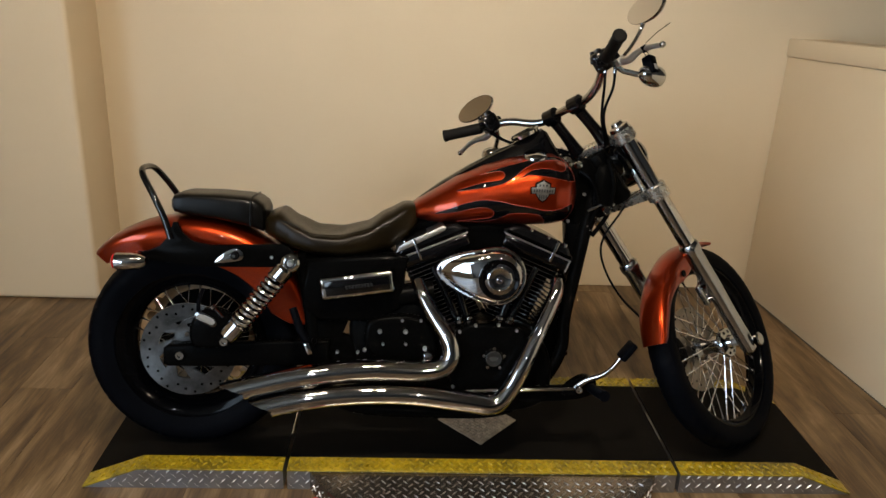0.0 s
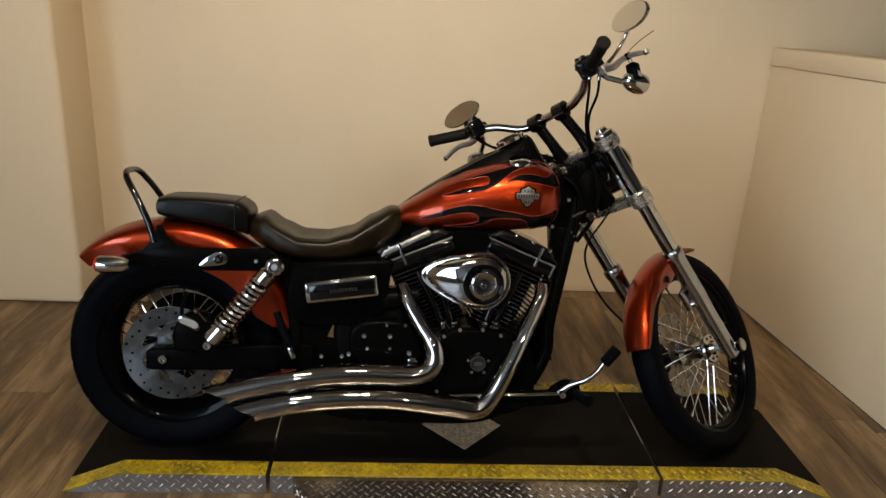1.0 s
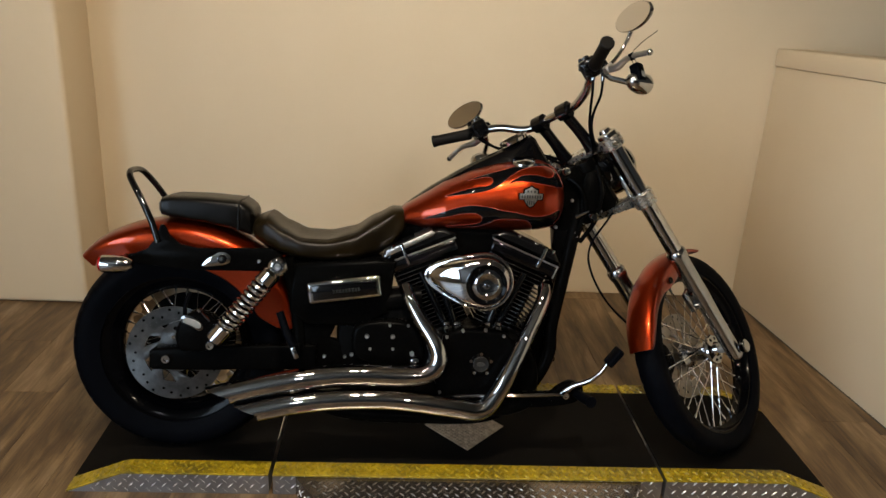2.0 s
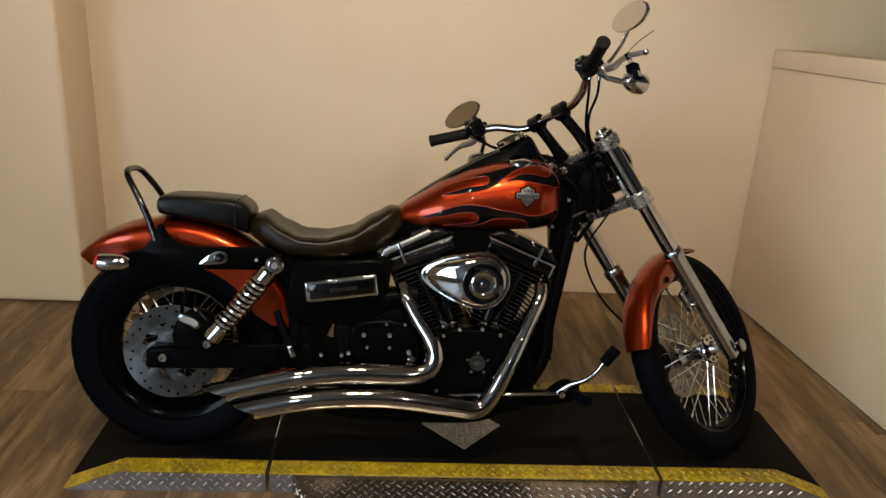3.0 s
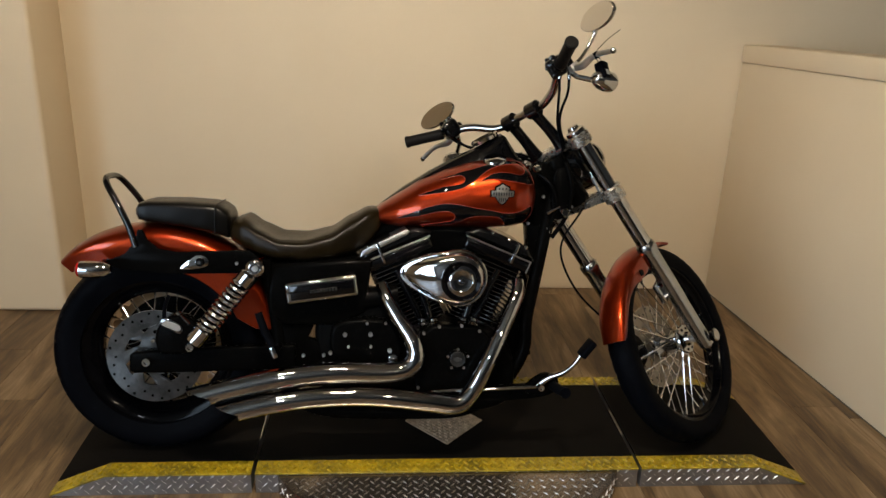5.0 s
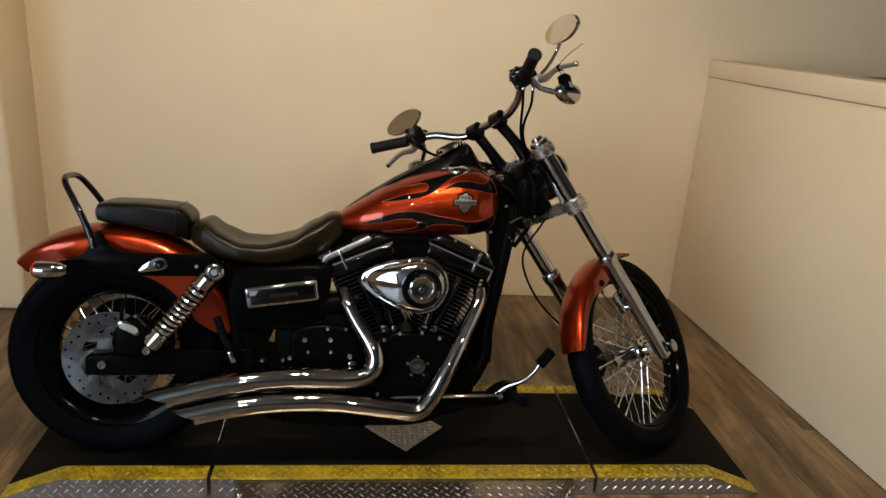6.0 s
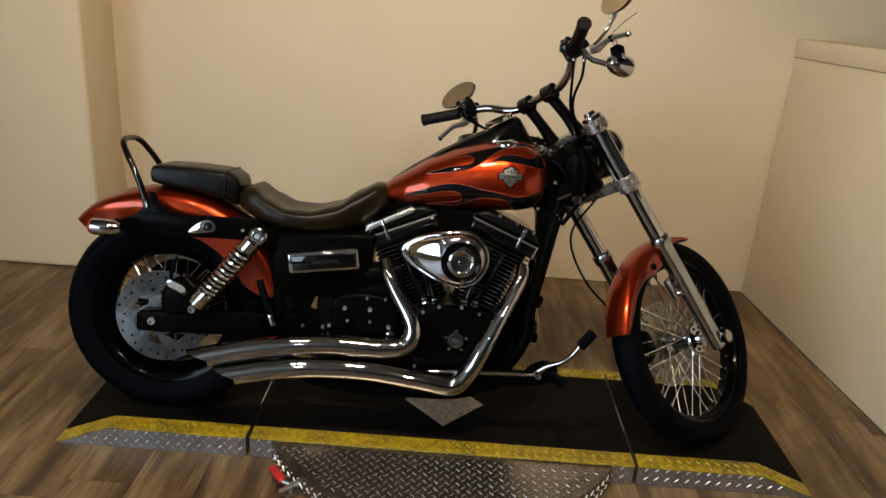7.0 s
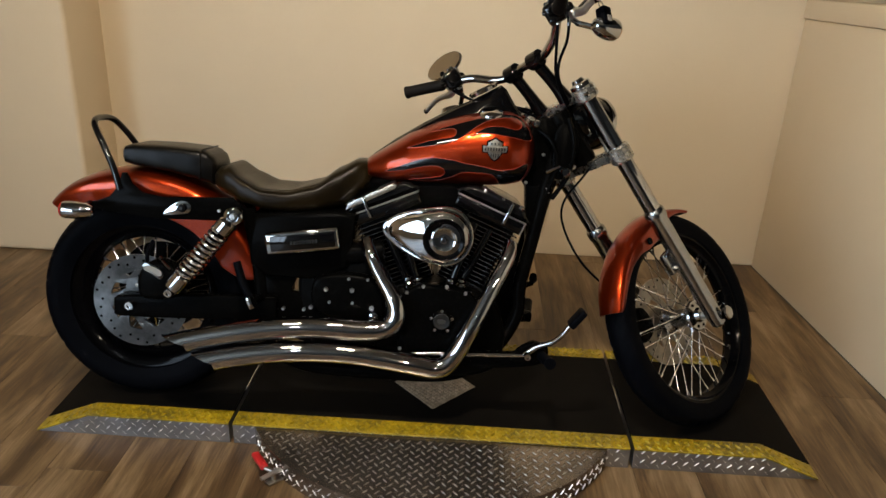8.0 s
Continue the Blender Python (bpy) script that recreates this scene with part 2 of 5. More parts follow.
# ---- mesh helpers ----
class Geo:
    """Collects vertices and faces; build() makes one mesh object of them."""

    def __init__(self):
        self.v, self.f = [], []

    def add(self, verts, faces, m=None):
        n = len(self.v)
        self.v += [tuple(m @ Vector(p)) if m else tuple(p) for p in verts]
        self.f += [tuple(i + n for i in f) for f in faces]
        return self

    def loft(self, rings, cap=True, closed=False, m=None):
        k, n = len(rings[0]), len(rings)
        verts = [p for r in rings for p in r]
        faces = []
        for i in range(n if closed else n - 1):
            j = (i + 1) % n
            for a in range(k):
                c = (a + 1) % k
                faces.append((i * k + a, i * k + c, j * k + c, j * k + a))
        if cap and not closed:
            faces.append(tuple(range(k - 1, -1, -1)))
            faces.append(tuple((n - 1) * k + a for a in range(k)))
        return self.add(verts, faces, m)

    def tube(self, path, r, seg=12, m=None, cap=True, closed=False, slash=0.0):
        pts = [Vector(p) for p in path]
        n = len(pts)
        rad = list(r) if isinstance(r, (list, tuple)) else [r] * n
        if len(rad) != n:
            rad = [float(np.interp(i / (n - 1), np.linspace(0, 1, len(rad)), rad)) for i in range(n)]
        tang = []
        for i in range(n):
            a, b = (pts[i - 1], pts[(i + 1) % n]) if closed else (pts[max(i - 1, 0)], pts[min(i + 1, n - 1)])
            tang.append((b - a).normalized())
        up = Vector((0, 0, 1)) if abs(tang[0].z) < 0.9 else Vector((0, 1, 0))
        nrm = (up - tang[0] * up.dot(tang[0])).normalized()
        rings = []
        for i in range(n):
            nrm = (nrm - tang[i] * nrm.dot(tang[i])).normalized()
            bi = tang[i].cross(nrm)
            ring = []
            for a in range(seg):
                t = 2 * math.pi * a / seg
                o = (nrm * math.cos(t) + bi * math.sin(t)) * rad[i]
                p = pts[i] + o
                if slash and i == n - 1:
                    p += tang[i] * slash * o.z
                ring.append(p)
            rings.append(ring)
        return self.loft(rings, cap, closed, m)

    def lathe(self, profile, seg=32, m=None, cap=True):
        """Profile of (radius, height along z)."""
        rings = [[(r * math.cos(2 * math.pi * a / seg), r * math.sin(2 * math.pi * a / seg), h) for a in range(seg)] for r, h in profile]
        return self.loft(rings, cap, False, m)

    def turned(self, profile, seg=32, m=None):
        """A closed ring section (radius, height) turned round z."""
        rings = [[(r * math.cos(2 * math.pi * a / seg), r * math.sin(2 * math.pi * a / seg), h) for r, h in profile] for a in range(seg)]
        return self.loft(rings, False, True, m)

    def from_bm(self, bm, m=None):
        bm.verts.ensure_lookup_table()
        bm.verts.index_update()
        self.add([v.co.copy() for v in bm.verts], [[v.index for v in f.verts] for f in bm.faces], m)
        bm.free()
        return self

    def box(self, size, m=None, bevel=0.004, seg=2):
        bm = bmesh.new()
        bmesh.ops.create_cube(bm, size=1, matrix=Matrix.Diagonal((*size, 1)))
        if bevel:
            bmesh.ops.bevel(bm, geom=bm.edges[:], offset=bevel, segments=seg, affect="EDGES", profile=0.5)
        return self.from_bm(bm, m)

    def prism(self, outline, thick, m=None, bevel=0.003, seg=2):
        """A flat outline in x, z, thickened along y (centred) with rounded rims."""
        bm = bmesh.new()
        lo = [bm.verts.new((x, -thick / 2, z)) for x, z in outline]
        hi = [bm.verts.new((x, thick / 2, z)) for x, z in outline]
        n = len(lo)
        f0, f1 = bm.faces.new(lo), bm.faces.new(hi[::-1])
        for i in range(n):
            bm.faces.new((lo[i], hi[i], hi[(i + 1) % n], lo[(i + 1) % n]))
        bmesh.ops.recalc_face_normals(bm, faces=bm.faces[:])
        if bevel:
            rim = list({e for f in (f0, f1) for e in f.edges})
            bmesh.ops.bevel(bm, geom=rim, offset=bevel, segments=seg, affect="EDGES", profile=0.5)
        return self.from_bm(bm, m)

    def mesh(self, name, mat, smooth=35):
        me = bpy.data.meshes.new(name)
        me.from_pydata(self.v, [], self.f)
        bm = bmesh.new()
        bm.from_mesh(me)
        bmesh.ops.recalc_face_normals(bm, faces=bm.faces[:])
        bm.to_mesh(me)
        bm.free()
        me.materials.append(mat)
        if smooth:
            me.polygons.foreach_set("use_smooth", [True] * len(me.polygons))
            me.set_sharp_from_angle(angle=radians(smooth))
        return me


def part(name, geo, mat, parent=None, label="", smooth=35):
    ob = new(name, geo.mesh(name, mat, smooth))
    if parent:
        ob.parent = parent
    if label:
        tagged(ob, label)
    return ob


def stuff(name, geo, mat, parent, label="", smooth=0):
    return tagged(part(name, geo, mat, parent, label, smooth), kind="stuff")


def piece(name, me, parent, m):
    ob = new(name, me)
    ob.parent = parent
    ob.matrix_local = m
    return ob


def base(name, m, label, category, group="", kind=""):
    ob = new(name)
    ob.empty_display_size = 0.1
    ob.matrix_world = m
    return tagged(ob, label, category, group, kind)


def curve(points, n=8):
    """A smooth line through the points."""
    p = [Vector(q) for q in points]
    out = []
    for i in range(len(p) - 1):
        a, b, c, d = p[max(i - 1, 0)], p[i], p[i + 1], p[min(i + 2, len(p) - 1)]
        for k in range(n):
            t = k / n
            out.append(0.5 * ((2 * b) + (c - a) * t + (2 * a - 5 * b + 4 * c - d) * t * t + (3 * b - a - 3 * c + d) * t ** 3))
    out.append(p[-1])
    return out


def loop2(points, n=6):
    """A smooth closed outline through points in a plane."""
    p = [Vector(q) for q in points]
    k = len(p)
    out = []
    for i in range(k):
        a, b, c, d = p[i - 1], p[i], p[(i + 1) % k], p[(i + 2) % k]
        for s in range(n):
            t = s / n
            q = 0.5 * ((2 * b) + (c - a) * t + (2 * a - 5 * b + 4 * c - d) * t * t + (3 * b - a - 3 * c + d) * t ** 3)
            out.append((q.x, q.y))
    return out


def along(a, b):
    """The pose at a whose z axis points to b."""
    a, b = Vector(a), Vector(b)
    return Matrix.Translation(a) @ (b - a).to_track_quat("Z", "Y").to_matrix().to_4x4()


def facing(x, y, z, d=-1):
    """The pose at a place whose z axis points out to the bike's side."""
    return pose(x, y, z, 90 if d < 0 else -90)


def bolt(parent, x, y, z, r=0.008, h=0.008, mat=None, d=-1, name="bolt"):
    g = Geo().lathe([(r, -0.004), (r, h * 0.6), (r * 0.85, h), (r * 0.45, h), (r * 0.4, h * 0.7)], 12, facing(x, y, z, d))
    return part(name, g, mat or CHROME, parent)


# ---- the room ----
BACK, LEFT_FACE, STEP_X = 3.64, 3.32, -1.235
ROOM_L, ROOM_R, ROOM_F = -3.1, 4.2, -5.6
WIN_Z0, WIN_Z1, WIN_Y0, WIN_Y1 = 0.6, 2.75, -5.4, -0.4      # the glazed stretch of the left wall


def slab(name, x0, x1, y0, y1, z0, z1, mat, label, category="wall", bevel=0.004):
    g = Geo().box((x1 - x0, y1 - y0, z1 - z0), pose((x0 + x1) / 2, (y0 + y1) / 2, (z0 + z1) / 2), bevel, 3)
    return tagged(part(name, g, mat), label, category, "", "structure")


slab("wall_back", STEP_X - 0.1, ROOM_R, BACK, BACK + 0.15, 0, CEIL, WALL, "cream painted plaster wall behind the motorcycle")
slab("wall_pier", ROOM_L, STEP_X, LEFT_FACE, BACK + 0.15, 0, CEIL, WALL, "cream painted wall stepping forward with rounded corner", bevel=0.02)
slab("wall_left_low", ROOM_L - 0.15, ROOM_L, ROOM_F, BACK + 0.15, 0, WIN_Z0, WALL, "cream painted wall below the window")
slab("wall_left_high", ROOM_L - 0.15, ROOM_L, ROOM_F, BACK + 0.15, WIN_Z1, CEIL, WALL, "cream painted wall above the window")
slab("wall_left_far", ROOM_L - 0.15, ROOM_L, WIN_Y1, BACK + 0.15, WIN_Z0, WIN_Z1, WALL, "cream painted wall beside the window")
slab("wall_left_near", ROOM_L - 0.15, ROOM_L, ROOM_F, WIN_Y0, WIN_Z0, WIN_Z1, WALL, "cream painted wall beside the window")
# added front and right walls, out of view; their dark colour keeps reflections dim
slab("wall_front", ROOM_L - 0.15, ROOM_R + 0.15, ROOM_F - 0.15, ROOM_F, 0, CEIL, SHOWROOM, "unseen wall facing the motorcycle, coloured dark for a dim room")
slab("wall_right", ROOM_R, ROOM_R + 0.15, ROOM_F, BACK + 0.15, 0, CEIL, SHOWROOM, "unseen far wall beyond the half wall, coloured dark for a dim room")
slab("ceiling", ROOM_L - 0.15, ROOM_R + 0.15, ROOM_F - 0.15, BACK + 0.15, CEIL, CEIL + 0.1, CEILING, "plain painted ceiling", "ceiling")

# the half wall turns a few degrees off the square
KNEE = pose(1.91, BACK - 0.002, 0, 0, 0, 4.0)
KNEE_H, KNEE_L, RAKE = 1.182, 3.3, 0.03      # height at the back wall, length, rise along it


def raked(x0, x1, d0, d1, low, high, bevel):
    """A bar along the half wall between two heights that rise with the rake; low None: down to the floor."""
    bm = bmesh.new()
    v = [bm.verts.new((x, -d, (0 if z is None else z + RAKE * d))) for z in (low, high) for x, d in ((x0, d0), (x1, d0), (x1, d1), (x0, d1))]
    for f in ((3, 2, 1, 0), (4, 5, 6, 7), (0, 1, 5, 4), (1, 2, 6, 5), (2, 3, 7, 6), (3, 0, 4, 7)):
        bm.faces.new([v[i] for i in f])
    bmesh.ops.bevel(bm, geom=bm.edges[:], offset=bevel, segments=2, affect="EDGES", profile=0.5)
    return Geo().from_bm(bm, KNEE)


knee = part("wall_half", raked(0, 0.16, 0.01, KNEE_L, None, KNEE_H, 0.004), WALL)
tagged(knee, "cream painted half wall along the display", "wall", "", "structure")
cap = part("trim_cap", raked(-0.011, 0.171, 0.012, KNEE_L + 0.02, KNEE_H + 0.001, KNEE_H + 0.082, 0.006), WALL)
# thin dark bar drawn along the joint of floor and half wall
gap = part("dark_joint", Geo().box((0.005, KNEE_L - 0.02, 0.005), KNEE @ pose(-0.0025, -KNEE_L / 2, 0.002), 0.0015, 1), SHOWROOM)
tagged(gap, "thin dark strip where floor and half wall meet", "trim", "", "structure")
tagged(cap, "pale painted wooden cap on the half wall", "trim", "", "structure")



def shop_window(k, m, ww):
    """Bars and rails before a daylit pane; x points into the room, y along the wall."""
    win = base("window_%d" % k, m, "daylit glass shop window with white bars", "window", "", "structure")
    wh = WIN_Z1 - WIN_Z0
    part("window_pane", Geo().box((0.01, ww, wh), pose(-0.03, 0, 0), 0), DAY_GLOW, win, "pale daylight behind glass", 0)
    bars = max(3, round(ww / 0.95))
    for i in range(bars):
        part("window_bar", Geo().box((0.05, 0.06, wh), pose(0.02, -ww / 2 + 0.03 + i * (ww - 0.06) / (bars - 1), 0), 0.004), TRIM, win)
    for z in (-wh / 2 + 0.03, wh / 2 - 0.03):
        part("window_rail", Geo().box((0.06, ww, 0.06), pose(0.025, 0, z), 0.004), TRIM, win)


counter = base("display_counter", KNEE @ pose(0.66, -1.44, 0, 0, 0, 10), "dark brown wooden counter behind the half wall", "counter")
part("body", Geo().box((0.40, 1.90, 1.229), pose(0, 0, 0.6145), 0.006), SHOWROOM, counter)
part("countertop", Geo().box((0.46, 1.98, 0.032), pose(0, 0, 1.245), 0.006), DARK_OAK, counter, "dark brown wooden top")


WIN_Z = (WIN_Z0 + WIN_Z1) / 2
shop_window(1, pose(ROOM_L - 0.07, (WIN_Y0 + WIN_Y1) / 2, WIN_Z), WIN_Y1 - WIN_Y0)


def track_light(x, y, tilt, glow_mat):
    """A round can on a swivel, aimed at the stand; the bulb fills its mouth."""
    th = base("track_light", pose(x, y, CEIL - 0.03), "white aimed track light with a round glowing bulb", "lamp", "track lights")
    m = pose(0, 0, -0.10, tilt)
    part("stem", Geo().tube([(0, 0, 0.004), (0, 0, -0.10)], 0.009, 10), TRIM, th)
    part("can", Geo().turned([(0.058, -0.10), (0.064, -0.10), (0.066, 0.0), (0.045, 0.05), (0.02, 0.06), (0.018, 0.055), (0.042, 0.045), (0.060, 0.0)], 28, m), TRIM, th)
    part("bulb", Geo().lathe([(0.03, -0.05), (0.055, -0.082), (0.05, -0.092), (0.03, -0.097), (0, -0.098)], 24, m), glow_mat, th, "glowing lamp face")
    return th


for ty in (0.95, -1.7):
    rail = tagged(part("light_track", Geo().box((2.4, 0.035, 0.03), pose(0.1, ty, CEIL - 0.014), 0.004), TRIM), "white lighting track on the ceiling", "lamp", "", "structure")
for (lx, ly, tilt, _), gm in zip(LAMPS, LAMP_GLOW):
    track_light(lx, ly, tilt, gm)

# ---- the bike stand ----
TOP, X0, X1, Y0, Y1, RAMP = 0.07, -0.785, 1.56, 1.985, 2.565, 0.165
SEAMS = (X0, -0.19, 1.005, X1)
stand = base("bike_stand", pose(0, 0, 0), "low tread plate display stand with black mat and yellow edges", "display stand")


def height(x):
    return TOP * max(0.0, min(1.0, (x - X0) / RAMP, (X1 - x) / RAMP))


def lug_mesh(g, m, l=0.021, w=0.0055, h=0.0026):
    """One raised bar of the tread pattern."""
    g.add([(-l / 2, 0, 0), (0, -w / 2, 0), (l / 2, 0, 0), (0, w / 2, 0), (-l * 0.28, 0, h), (0, -w * 0.2, h), (l * 0.28, 0, h), (0, w * 0.2, h)],
          [(0, 1, 5, 4), (1, 2, 6, 5), (2, 3, 7, 6), (3, 0, 4, 7), (4, 5, 6, 7)], m)


def tread(g, u0, u1, v0, v1, place, inside, step=0.016, l=0.022, w=0.0048, h=0.0028, worn=1.0):
    """Staggered tread bars: every row leans one way, the next row the other; worn shrinks the -45 rows, shaping in how
    faintly they catch light; place(u, v, angle) gives the pose.
    """
    for j in range(int((v1 - v0) / step) + 1):
        for i in range(int((u1 - u0) / step) + 1):
            u, v = u0 + (i + 0.5) * step, v0 + (j + 0.5) * step
            if (i + j) % 2 == 0 and u < u1 and v < v1 and inside(u, v):
                lug_mesh(g, place(u, v, 45 if j % 2 else -45), l, w if j % 2 else w * worn, h if j % 2 else h * worn)


GAP = 0.006
for k in range(3):
    a, b = SEAMS[k] + (GAP if k else 0), SEAMS[k + 1] - (GAP if k < 2 else 0)
    xs = [a] + [x for x in (X0 + RAMP, X1 - RAMP) if a < x < b] + [b]
    side = [(x, max(height(x) - 0.004, 0.001)) for x in xs]
    for name, yy0, yy1, mt, lift, lab in (("deck", Y0 + 0.004, Y1 - 0.004, TREAD, 0.0, "bright aluminium tread plate"), ):
        out = [(a, 0.0005)] + [(b, 0.0005)] + [(x, z) for x, z in reversed(side) if z > 0.0006]
        clean = []
        for q in out:
            if not clean or (abs(q[0] - clean[-1][0]) + abs(q[1] - clean[-1][1])) > 0.002:
                clean.append(q)
        deck = part(name, Geo().prism(clean, yy1 - yy0, pose(0, (yy0 + yy1) / 2, 0), 0), TREAD, stand, lab, 0)
    strips = (("yellow_edge", Y0, Y0 + 0.066, YELLOW, 0.006), ("rubber_mat", Y0 + 0.066, Y1 - 0.062, MAT, 0.007), ("yellow_edge", Y1 - 0.062, Y1, YELLOW, 0.006))
    for name, s0, s1, mt, th in strips:
        low = [(x, max(height(x) - 0.004, 0.0008)) for x in xs]
        ring = low + [(x, z + th) for x, z in reversed(low)]
        part(name, Geo().prism(ring, s1 - s0, pose(0, (s0 + s1) / 2, 0), 0.0012, 1), mt, stand)
    lg = Geo()
    # 0.3 flattens the rows that light barely picks out: a lighting effect in shape
    tread(lg, a + 0.004, b - 0.004, 0.004, TOP, lambda u, v, r: pose(u, Y0 + 0.004, v, 90) @ pose(0, 0, 0, 0, 0, r), lambda u, v: 0.004 < v < height(u) - 0.008, worn=0.3)
    stuff("tread_pattern", lg, LUG, stand, "raised bars of the tread plate", 0)
    yg = Geo()
    for s0, s1 in ((Y0, Y0 + 0.066), (Y1 - 0.062, Y1)):
        def on_yellow(u, v, r):
            slope = (height(u + 0.002) - height(u - 0.002)) / 0.004
            return pose(u, v, height(u) + 0.0018, 0, -math.degrees(math.atan(slope)), r)
        tread(yg, a + 0.004, b - 0.004, s0, s1, on_yellow, lambda u, v: s0 + 0.005 < v < s1 - 0.005 and height(u) > 0.004, 0.0150, 0.022, 0.0062, 0.0058)
    stuff("painted_tread_pattern", yg, YELLOW_LUG, stand, "yellow painted raised bars", 0)

for sx in SEAMS[1:3]:
    part("joint_strip", Geo().box((0.0022, 0.15, 0.006), pose(sx - 0.004, 2.245, TOP + 0.0015), 0), STEEL, stand, "bare metal joint edge", 0)

# the half-round step at the stand's front
STEP_C, STEP_R, STEP_Z = (0.408, 2.28), 0.60, 0.064
y_in = Y0 + 0.002
a0 = math.asin((y_in - STEP_C[1]) / STEP_R)
arc = [(STEP_C[0] + STEP_R * math.cos(t), STEP_C[1] + STEP_R * math.sin(t)) for t in np.linspace(-math.pi - a0, a0, 60)]
g = Geo()
n = len(arc)
g.add([(x, y, 0.001) for x, y in arc] + [(x, y, STEP_Z) for x, y in arc],
      [tuple(range(n)), tuple(range(2 * n - 1, n - 1, -1))] + [(i, (i + 1) % n, n + (i + 1) % n, n + i) for i in range(n)])
step_plate = part("half_round_step", g, STEP_TREAD, stand, "half-round aluminium tread plate step", 30)
lg = Geo()
tread(lg, STEP_C[0] - STEP_R, STEP_C[0] + STEP_R, STEP_C[1] - STEP_R, y_in, lambda u, v, r: pose(u, v, STEP_Z, 0, 0, r),
      lambda u, v: math.hypot(u - STEP_C[0], v - STEP_C[1]) < STEP_R - 0.014 and v < y_in - 0.012)
stuff("tread_pattern", lg, STEP_LUG, step_plate, "", 0)
lg = Geo()
tread(lg, 0.01, (math.pi + 2 * a0) * STEP_R - 0.01, 0.004, STEP_Z,
      lambda u, v, r: Matrix.Translation((STEP_C[0], STEP_C[1], v)) @ pose(0, 0, 0, 0, 0, math.degrees(-math.pi - a0 + u / STEP_R)) @ pose(STEP_R, 0, 0, 0, 90, 0) @ pose(0, 0, 0, 0, 0, r),
      lambda u, v: 0.006 < v < STEP_Z - 0.008)
stuff("tread_pattern", lg, LUG, step_plate, "", 0)

# bare tread plate diamond let into the mat
part("bare_diamond", Geo().prism([(-0.132, 0), (0, 0.142), (0.132, 0), (0, -0.142)], 0.004, pose(0.407, 2.262, TOP + 0.0055, 90), 0.001, 1), DULL_TREAD, stand, "worn bare tread plate diamond")
lg = Geo()
tread(lg, 0.275, 0.54, 2.12, 2.41, lambda u, v, r: pose(u, v, TOP + 0.0075, 0, 0, r), lambda u, v: abs(u - 0.407) / 0.124 + abs(v - 2.262) / 0.134 < 1, 0.009, 0.013, 0.004)
stuff("worn_tread_pattern", lg, DULL_TREAD, stand, "", 0)

pedal = base("floor_pedal", pose(-0.05, 1.85, 0), "red-tipped steel floor pedal beside the stand", "pedal")
part("lever", Geo().tube([(0.0, -0.050, 0.030), (0.030, -0.018, 0.030), (0.056, 0.006, 0.028)], [0.006, 0.0075, 0.0075], 10), STEEL, pedal, "bent steel lever")
part("foot_plate", Geo().box((0.05, 0.03, 0.006), pose(0.028, -0.018, 0.0035, 0, 0, 45), 0.002), DARK_STEEL, pedal)
part("post", Geo().lathe([(0.008, 0), (0.008, 0.024)], 12, pose(0.028, -0.018, 0.004)), DARK_STEEL, pedal)
part("tip", Geo().box((0.075, 0.022, 0.018), pose(-0.022, 0.022, 0.034, 0, 0, -52), 0.006, 3), RED_PLASTIC, pedal, "red plastic pedal tip")
part("tip_arm", Geo().tube([(-0.004, -0.004, 0.032), (0.026, -0.016, 0.030)], 0.006, 10), DARK_STEEL, pedal)

# ---- the motorcycle: local x forward, y to its left, z up from the rear tyre's foot ----
BIKE = pose(-0.5, 2.18, TOP + 0.003, 0, 0, 1.6) @ pose(0, 0, 0, -10, 0, 0)
bike = base("motorcycle", BIKE, "burnt orange cruiser motorcycle with black flames leaning on its stand", "motorcycle")
FORK = pose(1.68, 0.013, 0.292, 0, -35, 0) @ pose(0, 0, 0, 0, 0, 45)      # raked and steered left; y across, z up the fork
AXLE_R = (0.012, 0.0, 0.302)


def tyre_geo(R, half, bead, m, grooves, depth=0.004, seg=220):
    prof = []
    for t in np.linspace(-1, 1, 25):
        a = abs(t)
        if a < 0.62:
            s = a / 0.62
            lat, rr = half * 0.93 * s, R - (R - bead) * 0.27 * s ** 2.2
        else:
            s = (a - 0.62) / 0.38
            lat = half * (0.93 + 0.07 * math.sin(math.pi * min(1, s * 1.6) / 2) - 0.26 * max(0, s - 0.35) ** 1.3)
            rr = R - (R - bead) * (0.27 + 0.73 * s)
        prof.append((math.copysign(lat, t), rr, a))
    rings = []
    for k in range(seg):
        th = 2 * math.pi * k / seg
        ring = []
        for lat, rr, a in prof:
            d = 0.0
            if a < 0.60:
                ph = (th * grooves / (2 * math.pi) + (a * 1.1 if lat > 0 else a * 1.1 + 0.5)) % 1.0
                if 0.12 < a and ph < 0.14:
                    d = depth
            ring.append(((rr - d) * math.cos(th), lat, (rr - d) * math.sin(th)))
        rings.append(ring)
    g = Geo().loft(rings, False, True, m)
    back = BIKE.inverted()
    for i, p in enumerate(g.v):
        w = BIKE @ Vector(p)
        if w.z < TOP + 0.0035:
            w.z = TOP + 0.0035
            g.v[i] = tuple(back @ w)
    return g


